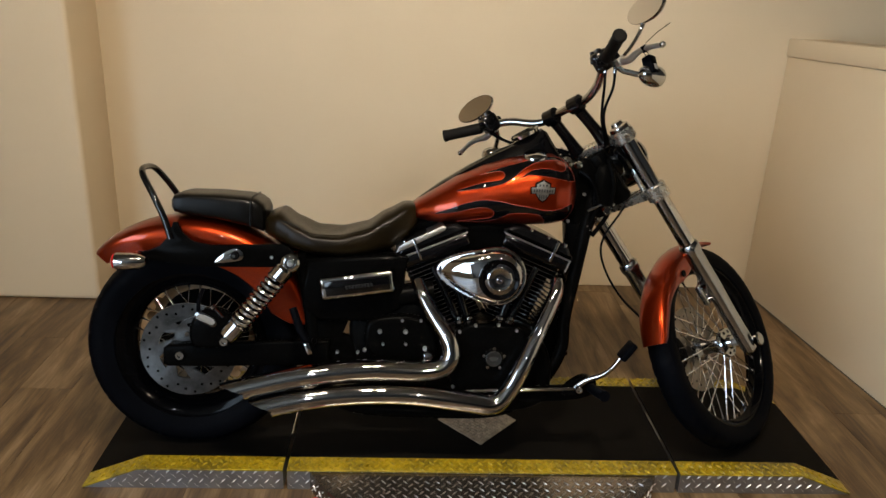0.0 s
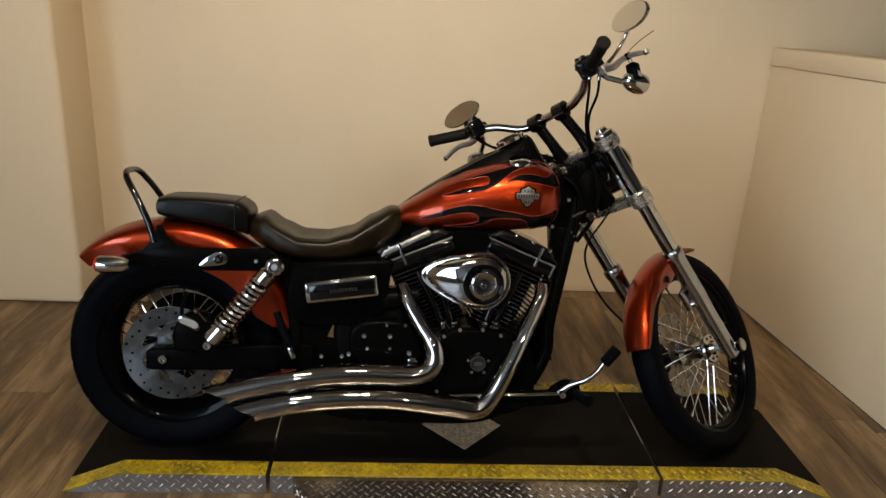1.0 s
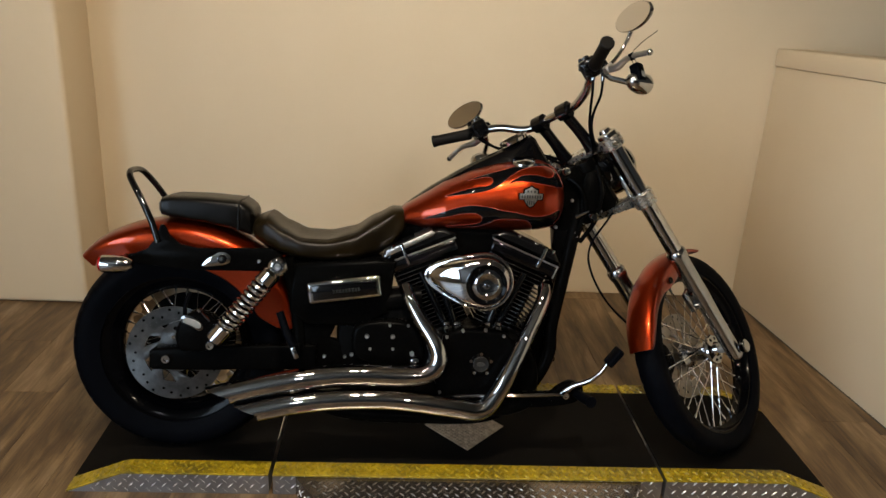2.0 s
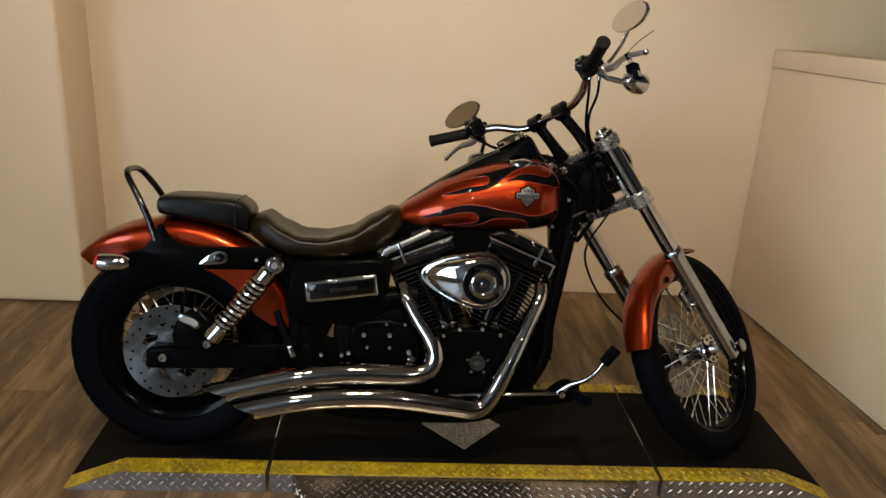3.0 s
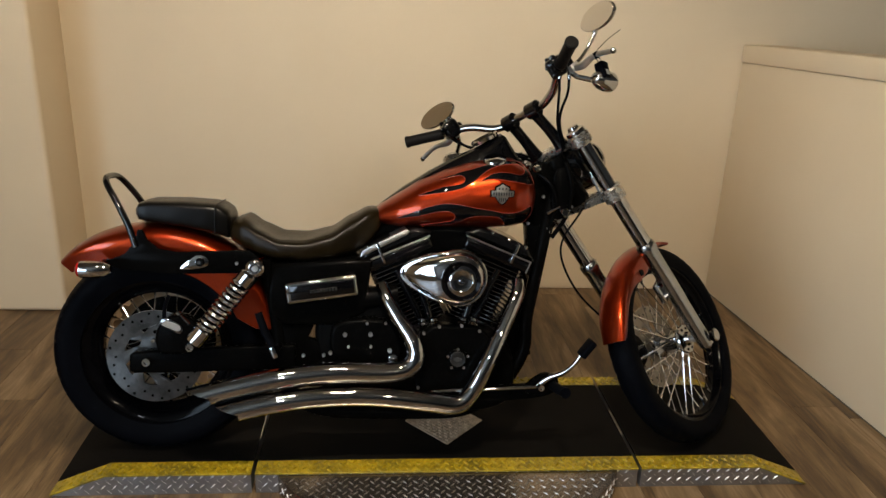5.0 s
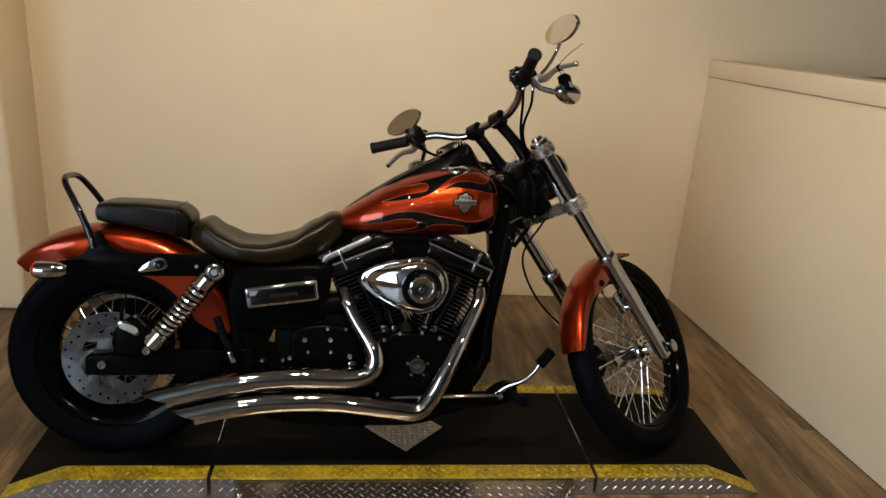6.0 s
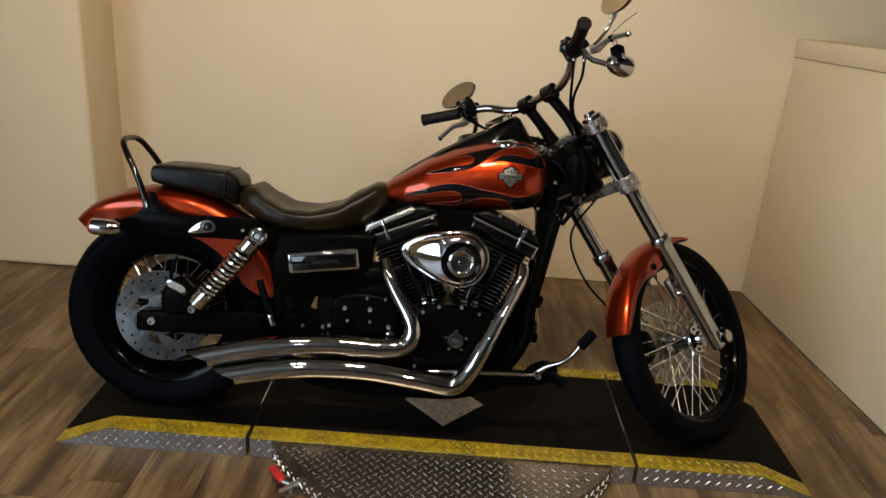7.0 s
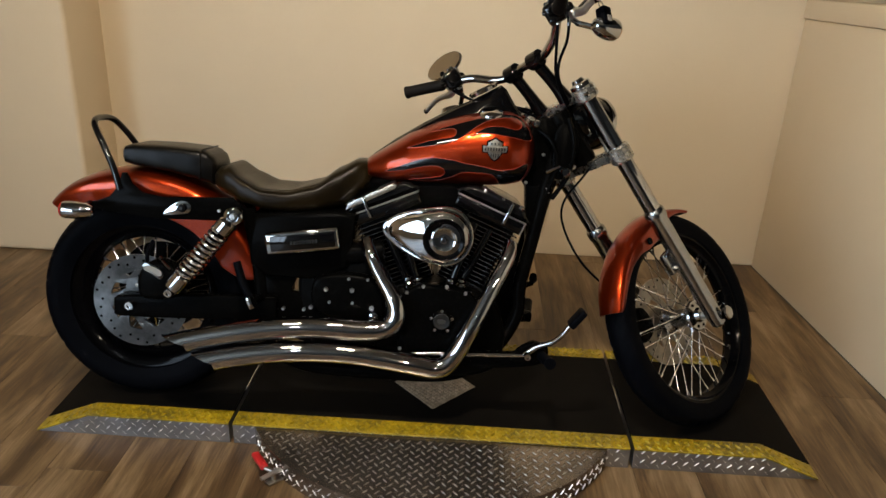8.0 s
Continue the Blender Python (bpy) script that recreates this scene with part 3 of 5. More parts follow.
def spoked_wheel(name, m, R, half, bead, hole, hub_r, hub_half, spokes, label):
    """Rim as the wheel's own mesh; tyre, hub and every spoke as its pieces."""
    Y = pose(0, 0, 0, 90)
    w = half * 0.62
    rim = part(name, Geo().turned([(bead + 0.004, -w), (bead + 0.004, -w - 0.006), (bead - 0.008, -w - 0.004), (hole + 0.012, -w * 0.72), (hole, -w * 0.4), (hole, w * 0.4), (hole + 0.012, w * 0.72), (bead - 0.008, w + 0.004), (bead + 0.004, w + 0.006), (bead + 0.004, w)], 96, m @ Y), RIM_BLACK, bike, label)
    tyre = part("tyre", tyre_geo(R, half, bead, m, 46), RUBBER, rim, "black road tyre with slanted grooves")
    hub = Geo().lathe([(0.02, -hub_half - 0.012), (hub_r, -hub_half - 0.01), (hub_r, -hub_half + 0.004), (hub_r * 0.62, -hub_half + 0.016), (hub_r * 0.62, hub_half - 0.016), (hub_r, hub_half - 0.004), (hub_r, hub_half + 0.01), (0.02, hub_half + 0.012)], 40, m @ Y)
    part("hub", hub, ALLOY, rim, "polished wheel hub")
    sp = Geo().tube([(0, 0, 0), (0, 0, 0.93), (0, 0, 0.93), (0, 0, 1)], [0.0019, 0.0019, 0.0038, 0.0038], 6).mesh("spoke", SPOKE_STEEL)
    for k in range(spokes):
        s = -1 if k % 2 else 1
        th = 2 * math.pi * k / spokes
        lead = (0.42 if (k // 2) % 2 else -0.42)
        a = Vector((hub_r * 0.9 * math.cos(th), s * hub_half, hub_r * 0.9 * math.sin(th)))
        b = Vector((hole * math.cos(th + lead * 0.9), s * 0.008, hole * math.sin(th + lead * 0.9)))
        mm = m @ along(a, b) @ Matrix.Diagonal((1, 1, (b - a).length, 1))
        piece("spoke", sp, rim, mm)
    return rim


REAR = Matrix.Translation(AXLE_R)
rear_wheel = spoked_wheel("rear_wheel", REAR, 0.319, 0.088, 0.226, 0.180, 0.05, 0.055, 40, "black laced rear wheel rim")
front_wheel = spoked_wheel("front_wheel", FORK, 0.335, 0.043, 0.268, 0.243, 0.044, 0.044, 40, "black laced front wheel rim")


def brake_disc(parent, m, r_out, r_in, lab, mt=STEEL):
    """Friction ring with drilled holes, and a carrier with five slotted arms."""
    th = 0.005
    Y = pose(0, 0, 0, 90)
    d = part("brake_disc", Geo().turned([(r_in, -th / 2), (r_out, -th / 2), (r_out, th / 2), (r_in, th / 2)], 80, m @ Y), mt, parent, lab)
    part("disc_carrier", Geo().turned([(0.028, -0.003), (0.058, -0.003), (0.058, 0.003), (0.028, 0.003)], 64, m @ Y), mt, parent)
    part("carrier_ring", Geo().turned([(r_in * 0.87, -0.003), (r_in * 1.02, -0.003), (r_in * 1.02, 0.003), (r_in * 0.87, 0.003)], 64, m @ Y), mt, parent)
    out = [(0.054 * math.cos(u), 0.054 * math.sin(u)) for u in np.linspace(-0.27, 0.27, 7)]
    out += [(r_in * 0.89 * math.cos(0.5 + u), r_in * 0.89 * math.sin(0.5 + u)) for u in np.linspace(0.24, -0.24, 9)]
    arm = Geo().prism(out, 0.006, None, 0.001, 1).mesh("carrier_arm", mt)
    for k in range(7):
        piece("carrier_arm", arm, parent, m @ pose(0, 0, 0, 0, 360 / 7 * k, 0))
    hm = Geo().lathe([(0.0042, -th / 2 - 0.0006), (0.0042, th / 2 + 0.0006)], 8, m @ Y).mesh("disc_hole", SATIN_BLACK)
    for k in range(30):
        t = 2 * math.pi * k / 30
        r = r_in + (r_out - r_in) * (0.28, 0.52, 0.76)[k % 3]
        piece("drill_hole", hm, parent, Matrix.Translation(m.to_3x3() @ Vector((r * math.cos(t), 0, r * math.sin(t)))))
    return d


brake_disc(rear_wheel, REAR @ pose(0, -0.098, 0), 0.142, 0.104, "drilled rear brake disc", DISC_STEEL)
# the front disc's shade is put into a darker, browner steel
brake_disc(front_wheel, FORK @ pose(0, 0.066, 0), 0.142, 0.104, "drilled front brake disc, steel darkened for shade", DARK_STEEL)
g = Geo()
for k in range(20):
    t = 2 * math.pi * k / 20
    g.lathe([(0.0, -0.004), (0.016, -0.004), (0.016, 0.004), (0.0, 0.004)], 12, REAR @ pose(0.168 * math.cos(t), 0.085, 0.168 * math.sin(t), 90))
g.turned([(0.145, -0.004), (0.168, -0.004), (0.168, 0.004), (0.145, 0.004)], 40, REAR @ pose(0, 0.085, 0, 90))
pulley = part("belt_pulley", g, BROWN, bike, "toothed tan belt pulley")
part("pulley_disc", Geo().lathe([(0.03, -0.006), (0.147, -0.005), (0.147, 0.005), (0.03, 0.006)], 48, REAR @ pose(0, 0.092, 0, 90)), SATIN_BLACK, pulley, "black pulley centre")

# ---- rear fender, struts, grab bar ----


def fender(m, a0, a1, section, steps=48, skirt=None, thick=0.003, taper=0.0, rise=None):
    """A sheet bent round the wheel: section of (across, radius) swept from angle a0 to a1."""
    rings = []
    for i in range(steps + 1):
        f = i / steps
        t = radians(a0 + (a1 - a0) * f)
        k = skirt(f) if skirt else 1.0
        r0 = section[len(section) // 2][1]
        wide = 1.0 - taper * max(0.0, (f - 0.8) / 0.2) ** 2
        up = rise(f) if rise else 0.0
        ring = [(y * wide, r0 + up - (r0 + up - r) * k) for y, r in section]
        inner = [(y * 0.965, r - thick) for y, r in reversed(ring)]
        rings.append([((r) * math.cos(t), y, (r) * math.sin(t)) for y, r in ring + inner])
    return Geo().loft(rings, True, False, m)


def sect(w, r, drop):
    out = []
    for u in np.linspace(-1, 1, 19):
        a = abs(u)
        if a < 0.7:
            s = a / 0.7
            out.append((math.copysign(w * math.sin(s * math.pi / 2) ** 0.85, u), r - 0.045 * (1 - math.cos(s * math.pi / 2)) ** 1.0))
        else:
            s = (a - 0.7) / 0.3
            out.append((math.copysign(w * (1 - 0.07 * s), u), r - 0.045 - (drop - 0.045) * s))
    return out


part("rear_fender", fender(REAR, 13, 134, sect(0.098, 0.398, 0.130), 60, lambda f: 0.45 + 0.55 * min(1.0, f / 0.10) ** 0.5 if f < 0.66 else 1.0 - 0.62 * ((f - 0.66) / 0.34) ** 1.4, taper=0.35, rise=lambda f: float(np.interp(f, (0, 0.5, 0.66, 0.78, 0.9, 1.0), (0, 0.003, 0.011, 0.016, 0.013, 0.001)))), ORANGE, bike, "burnt orange rear fender")
for s in (-1, 1):
    st = [(-0.13, 0.598), (-0.09, 0.606), (-0.055, 0.62), (-0.03, 0.65), (-0.016, 0.69), (-0.004, 0.69), (0.01, 0.66), (0.04, 0.635), (0.09, 0.625), (0.30, 0.63), (0.325, 0.61), (0.33, 0.575), (0.29, 0.562), (0.06, 0.560), (-0.06, 0.575), (-0.12, 0.585)]
    strut = part("fender_strut", Geo().prism(st, 0.014, pose(0, s * 0.122, 0), 0.003), SATIN_BLACK, bike, "black curved fender strut")
    part("docking_plate", Geo().prism(loop2([(0.100, 0.575), (0.122, 0.600), (0.155, 0.617), (0.180, 0.606), (0.176, 0.584), (0.140, 0.576)], 5), 0.006, pose(0, s * 0.1305, 0), 0.0015), CHROME, strut, "chrome docking plate")
    bolt(strut, 0.158, s * 0.134, 0.597, 0.013, 0.012, GLOSS_BLACK, s)
    bolt(strut, 0.157, s * 0.143, 0.597, 0.006, 0.006, CHROME, s)
    bolt(strut, 0.262, s * 0.13, 0.592, 0.005, 0.006, STEEL, s)
    sig = part("rear_turn_signal", Geo().lathe([(0.004, -0.05), (0.012, -0.046), (0.021, -0.028), (0.0245, 0.0), (0.0245, 0.030), (0.023, 0.036)], 28, pose(-0.122, s * 0.19, 0.586, 0, -90, 0)), CHROME, bike, "chrome bullet turn signal")
    part("signal_lens", Geo().lathe([(0.022, 0.034), (0.020, 0.042), (0.012, 0.047), (0.002, 0.049)], 24, pose(-0.122, s * 0.19, 0.586, 0, -90, 0)), LENS_RED, sig, "red signal lens")
    part("signal_stem", Geo().tube([(-0.115, s * 0.17, 0.590), (-0.112, s * 0.125, 0.598)], 0.008, 10), GLOSS_BLACK, sig)
arch = [(-0.022, -0.131, 0.640), (-0.042, -0.122, 0.700), (-0.076, -0.104, 0.765), (-0.106, -0.082, 0.812), (-0.117, -0.060, 0.829), (-0.121, -0.032, 0.835), (-0.122, 0, 0.836)]
arch = arch + [(x, -y, z) for x, y, z in reversed(arch[:-1])]
part("grab_bar", Geo().tube(curve(arch, 6), 0.0094, 14), GLOSS_BLACK, bike, "black tubular passenger grab bar")

# ---- seat ----


def cushion(stations, seg=36, n=2.6):
    """Stations of (x, half width, top z, bottom z, edge power): rounded cross-sections lofted along x."""
    rings = []
    for x, w, zt, zb, dip in stations:
        zc, h = (zt + zb) / 2, (zt - zb) / 2
        ring = []
        for k in range(seg):
            t = 2 * math.pi * k / seg
            c, s = math.cos(t), math.sin(t)
            y = w * math.copysign(abs(c) ** (2 / n), c)
            z = zc + h * math.copysign(abs(s) ** (2 / n), s)
            if s > 0:
                z -= dip * (1 - (y / w) ** 2) * s if w > 0.01 else 0
            ring.append((x, y, z))
        rings.append(ring)
    return Geo().loft(rings, True)


def stations(keys, n=28):
    xs = [k[0] for k in keys]
    out = []
    for x in np.linspace(xs[0], xs[-1], n):
        i = max(0, min(len(xs) - 2, int(np.searchsorted(xs, x) - 1)))
        t = (x - xs[i]) / (xs[i + 1] - xs[i])
        t = t * t * (3 - 2 * t) * 0.5 + t * 0.5
        out.append(tuple([float(x)] + [keys[i][j] + (keys[i + 1][j] - keys[i][j]) * t for j in range(1, len(keys[0]))]))
    return out


seat = part("rider_seat", cushion(stations([(0.236, 0.080, 0.700, 0.655, 0), (0.25, 0.100, 0.715, 0.640, 0), (0.28, 0.115, 0.727, 0.625, 0.004), (0.325, 0.130, 0.697, 0.608, 0.012), (0.385, 0.140, 0.670, 0.594, 0.016), (0.455, 0.140, 0.667, 0.590, 0.014), (0.53, 0.126, 0.683, 0.592, 0.006), (0.60, 0.103, 0.724, 0.606, 0.0), (0.65, 0.083, 0.750, 0.634, 0), (0.678, 0.066, 0.750, 0.670, 0), (0.69, 0.045, 0.735, 0.695, 0)], 44), 48, 3.3), LEATHER, bike, "worn brown-black vinyl bucket seat")
seam = [(x, -w * 0.97, (zt + zb) / 2 + 0.012) for x, w, zt, zb, d in stations([(0.29, 0.118, 0.728, 0.62, 0), (0.385, 0.140, 0.676, 0.596, 0), (0.455, 0.140, 0.674, 0.594, 0), (0.60, 0.103, 0.722, 0.606, 0)], 12)]
part("seat_seam", Geo().tube([(x, y - 0.001, z + 0.014) for x, y, z in seam], 0.0012, 6), LEATHER, seat)
pil = part("pillion_pad", cushion(stations([(-0.032, 0.076, 0.752, 0.722, 0), (-0.027, 0.088, 0.763, 0.712, 0), (0.0, 0.092, 0.769, 0.705, 0), (0.09, 0.094, 0.769, 0.692, 0), (0.17, 0.093, 0.764, 0.676, 0), (0.208, 0.090, 0.758, 0.664, 0), (0.230, 0.084, 0.743, 0.656, 0), (0.238, 0.072, 0.728, 0.666, 0)], 34), 44, 5.5), PAD_VINYL, bike, "black vinyl passenger pad")
part("pad_strap", Geo().tube([(0.196, -0.0935, 0.674), (0.197, -0.0935, 0.725), (0.198, -0.089, 0.752), (0.199, -0.076, 0.7595), (0.2, 0, 0.7605), (0.199, 0.076, 0.7595)], 0.0028, 8), PAD_VINYL, pil)

# ---- fuel tank ----
TANK = [(0.668, 0.040, 0.742, 0.706), (0.685, 0.066, 0.760, 0.699), (0.74, 0.098, 0.797, 0.691), (0.80, 0.118, 0.836, 0.688), (0.88, 0.135, 0.874, 0.687), (0.96, 0.146, 0.900, 0.688), (1.04, 0.150, 0.915, 0.690), (1.09, 0.147, 0.913, 0.694), (1.13, 0.132, 0.895, 0.702), (1.155, 0.105, 0.866, 0.725), (1.168, 0.062, 0.83, 0.76)]


def tank_at(x):
    xs = [k[0] for k in TANK]
    w, zt, zb = (float(np.interp(x, xs, [k[j] for k in TANK])) for j in (1, 2, 3))
    return w, zt, zb, zb + (zt - zb) * 0.42


def tank_side(x, z, n=2.35):
    w, zt, zb, zc = tank_at(x)
    h = (zt - zc) if z > zc else (zc - zb)
    q = min(0.999, abs(z - zc) / h)
    return w * (1 - q ** n) ** (1 / n)


def tank_geo(seg=56, n=2.35):
    rings = []
    for x, *_ in stations([(k[0], k[1], k[2], k[3]) for k in TANK], 60):
        w, zt, zb, zc = tank_at(x)
        ring = []
        for k in range(seg):
            t = 2 * math.pi * k / seg
            c, s = math.cos(t), math.sin(t)
            h = (zt - zc) if s > 0 else (zc - zb)
            ring.append((x, w * math.copysign(abs(c) ** (2 / n), c), zc + h * math.copysign(abs(s) ** (2 / n), s)))
        rings.append(ring)
    return Geo().loft(rings, True)


tank = part("fuel_tank", tank_geo(), ORANGE, bike, "burnt orange fuel tank with black flame graphics", 60)


def decal(outline, side, lift, mat, name, label):
    """A thin painted shape that follows the tank's side."""
    bm = bmesh.new()
    vs = [bm.verts.new((x, 0, z)) for x, z in outline]
    for tri in tessellate_polygon([[Vector((x, z, 0)) for x, z in outline]]):
        bm.faces.new([vs[i] for i in tri])
    for _ in range(5):
        long = [e for e in bm.edges if e.calc_length() > 0.008]
        bmesh.ops.subdivide_edges(bm, edges=long, cuts=1)
        bmesh.ops.triangulate(bm, faces=bm.faces[:])
    for v in bm.verts:
        v.co.y = side * (tank_side(v.co.x, v.co.z) + lift)
    return part(name, Geo().from_bm(bm), mat, tank, label, 60)


UPPER = [(0.799, 0.796), (0.874, 0.808), (0.923, 0.82), (0.956, 0.838), (0.988, 0.862), (1.021, 0.881), (1.059, 0.891), (1.1, 0.892), (1.12, 0.882), (1.12, 0.868), (1.103, 0.862), (1.063, 0.869), (1.021, 0.865), (0.982, 0.841), (1.005, 0.849), (1.038, 0.849), (1.089, 0.842), (1.148, 0.832), (1.15, 0.85), (1.138, 0.872), (1.118, 0.894), (1.09, 0.902), (1.039, 0.899), (0.98, 0.882), (0.922, 0.865), (0.864, 0.844), (0.914, 0.856), (0.932, 0.855), (0.936, 0.845), (0.923, 0.833), (0.873, 0.823), (0.832, 0.809)]
LOWER = [(0.735, 0.726), (0.777, 0.743), (0.827, 0.763), (0.876, 0.774), (0.927, 0.771), (0.961, 0.764), (1.011, 0.757), (1.063, 0.748), (1.106, 0.754), (1.141, 0.768), (1.145, 0.745), (1.125, 0.712), (1.075, 0.698), (1.059, 0.717), (1.04, 0.734), (0.997, 0.738), (0.955, 0.735), (0.923, 0.719), (0.882, 0.707), (0.805, 0.704), (0.864, 0.714), (0.901, 0.723), (0.906, 0.74), (0.886, 0.751), (0.845, 0.747), (0.795, 0.734)]
for s in (-1, 1):
    for sh in (UPPER, LOWER):
        fl = decal(loop2(sh, 5), s, 0.0014, GLOSS_BLACK, "flame", "gloss black painted flame")
        stripe = [(x, s * (tank_side(x, z) + 0.0006), z) for x, z in loop2(sh, 6)]
        part("pinstripe", Geo().tube(stripe, 0.0011, 6, closed=True), PINSTRIPE, fl, "thin red pinstripe")
    # plain shield badge with a bar across
    bx, bz = 1.046, 0.806
    by = tank_side(bx, bz)
    bm4 = pose(bx, s * (by + 0.002), bz, 0, 0, 0) @ pose(0, 0, 0, -s * 6, 0, 0) @ Matrix.Diagonal((0.9, 1, 0.92, 1))
    part("badge_backing", Geo().prism([(-0.042, 0.013), (-0.026, 0.013), (-0.026, 0.026), (-0.012, 0.031), (0, 0.0385), (0.012, 0.031), (0.026, 0.026), (0.026, 0.013), (0.042, 0.013), (0.040, -0.010), (0.024, -0.010), (0.012, -0.030), (0, -0.0375), (-0.012, -0.030), (-0.024, -0.010), (-0.040, -0.010)], 0.004, bm4, 0.001), SATIN_BLACK, tank, "black badge backing")
    badge = part("tank_badge", Geo().prism([(-0.022, 0.022), (-0.010, 0.027), (0, 0.034), (0.010, 0.027), (0.022, 0.022), (0.020, -0.012), (0.010, -0.026), (0, -0.033), (-0.010, -0.026), (-0.020, -0.012)], 0.006, bm4, 0.0015), PEWTER, tank, "silver shield badge")
    part("badge_bar", Geo().prism([(-0.038, 0.009), (0.038, 0.009), (0.036, -0.009), (-0.036, -0.009)], 0.007, bm4 @ pose(0, s * 0.002, 0.002), 0.001), PEWTER, badge)
    for k in range(8):
        part("badge_bar_mark", Geo().box((0.0046, 0.0016, 0.0095), bm4 @ pose(-0.0295 + 0.0085 * k, s * 0.0058, 0.002), 0), DARK_TEXT, badge, "", 0)
    for k in range(4):
        part("badge_groove", Geo().box((0.0036, 0.002, 0.012), bm4 @ pose(-0.011 + 0.0073 * k, s * 0.0033, -0.018), 0), DARK_TEXT, badge, "", 0)
    for k in range(3):
        part("badge_groove", Geo().box((0.005, 0.002, 0.006), bm4 @ pose(-0.011 + 0.011 * k, s * 0.0033, 0.0185), 0), DARK_TEXT, badge, "", 0)
rings = []
for x, w, zc in [(0.672, 0.018, 0.748), (0.70, 0.030, 0.772), (0.76, 0.042, 0.816), (0.84, 0.050, 0.866), (0.92, 0.054, 0.910), (0.98, 0.057, 0.938), (1.03, 0.057, 0.966), (1.062, 0.052, 0.984), (1.078, 0.045, 0.975), (1.11, 0.045, 0.925), (1.135, 0.04, 0.888)]:
    top = tank_at(x)[1]
    low = min(top - 0.012, zc - 0.012)
    rings.append([(x, w * u, low + (zc - low) * (1 - abs(u) ** 3.0)) for u in np.linspace(-1, 1, 15)] + [(x, -w * u, low - 0.01) for u in (-0.9, 0, 0.9)])
dash = part("tank_console", Geo().loft(rings), GLOSS_BLACK, bike, "gloss black tank console")
part("speedometer", Geo().lathe([(0.044, 0), (0.046, 0.010), (0.042, 0.014), (0.039, 0.010), (0.0, 0.009)], 36, pose(1.015, 0, 0.961, 0, -28, 0)), CHROME, dash, "chrome-ringed speedometer")
part("fuel_cap", Geo().lathe([(0.036, 0), (0.036, 0.006), (0.032, 0.012), (0.018, 0.016), (0, 0.017)], 36, pose(1.035, -0.068, 0.899) @ pose(0, 0, 0, 22, -6, 0)), CHROME, tank, "chrome fuel cap")

part("fuel_gauge", Geo().lathe([(0.030, -0.02), (0.034, 0), (0.034, 0.012), (0.029, 0.021), (0.015, 0.026), (0, 0.027)], 32, pose(0.925, 0.062, 0.890, -14, -14, 0)), CHROME, tank, "chrome domed fuel gauge")

# ---- engine ----
CR = (0.893, 0.0, 0.20)
engine = part("crankcase", Geo().prism(loop2([(0.74, 0.14), (0.72, 0.28), (0.76, 0.37), (0.86, 0.40), (1.0, 0.395), (1.08, 0.34), (1.11, 0.24), (1.08, 0.14), (0.92, 0.11)], 5), 0.26, None, 0.02, 4), WRINKLE, bike, "black engine crankcase")
part("cam_cover", Geo().prism(loop2([(0.80, 0.20), (0.79, 0.34), (0.83, 0.40), (0.90, 0.41), (0.99, 0.395), (1.03, 0.33), (1.02, 0.22), (0.92, 0.165)], 5), 0.05, pose(0, -0.148, 0), 0.012, 3), SATIN_BLACK, engine, "black cam cover")
tim = part("timer_cover", Geo().lathe([(0.032, 0), (0.032, 0.004), (0.026, 0.008), (0.024, 0.006), (0, 0.006)], 36, facing(0.919, -0.175, 0.305)), SATIN_BLACK, engine, "round black timer cover")
part("timer_face", Geo().lathe([(0.0235, 0.004), (0.0235, 0.0085), (0.021, 0.0095), (0.019, 0.0085), (0, 0.0085)], 36, facing(0.919, -0.175, 0.305)), TIMER_GREY, tim, "dark grey embossed face")
part("timer_mark", Geo().prism([(-0.013, 0.004), (-0.005, 0.007), (0.005, 0.006), (0.013, 0.002), (0.009, -0.005), (-0.004, -0.007), (-0.012, -0.003)], 0.0016, pose(0.919, -0.1842, 0.305), 0.0004, 1), DARK_TEXT, tim)
for k in range(5):
    t = radians(90 + 72 * k)
    bolt(tim, 0.919 + 0.032 * math.cos(t), -0.178, 0.305 + 0.032 * math.sin(t), 0.0055, 0.007, CHROME)
for x, z in ((0.862, 0.405), (0.93, 0.407), (0.985, 0.39), (0.815, 0.385), (0.80, 0.215), (0.90, 0.175), (0.985, 0.20), (1.018, 0.27)):
    bolt(engine, x, -0.172, z, 0.0048, 0.006, STEEL)
def fin_mesh(w, d):
    """A black fin with a machined bright rim."""
    me = Geo().box((w, d, 0.0042), None, 0.0012, 1).mesh("cooling_fin", GLOSS_BLACK, 0)
    me.materials.append(FIN_RIM)
    for p in me.polygons:
        if abs(p.normal.z) < 0.3:
            p.material_index = 1
    return me


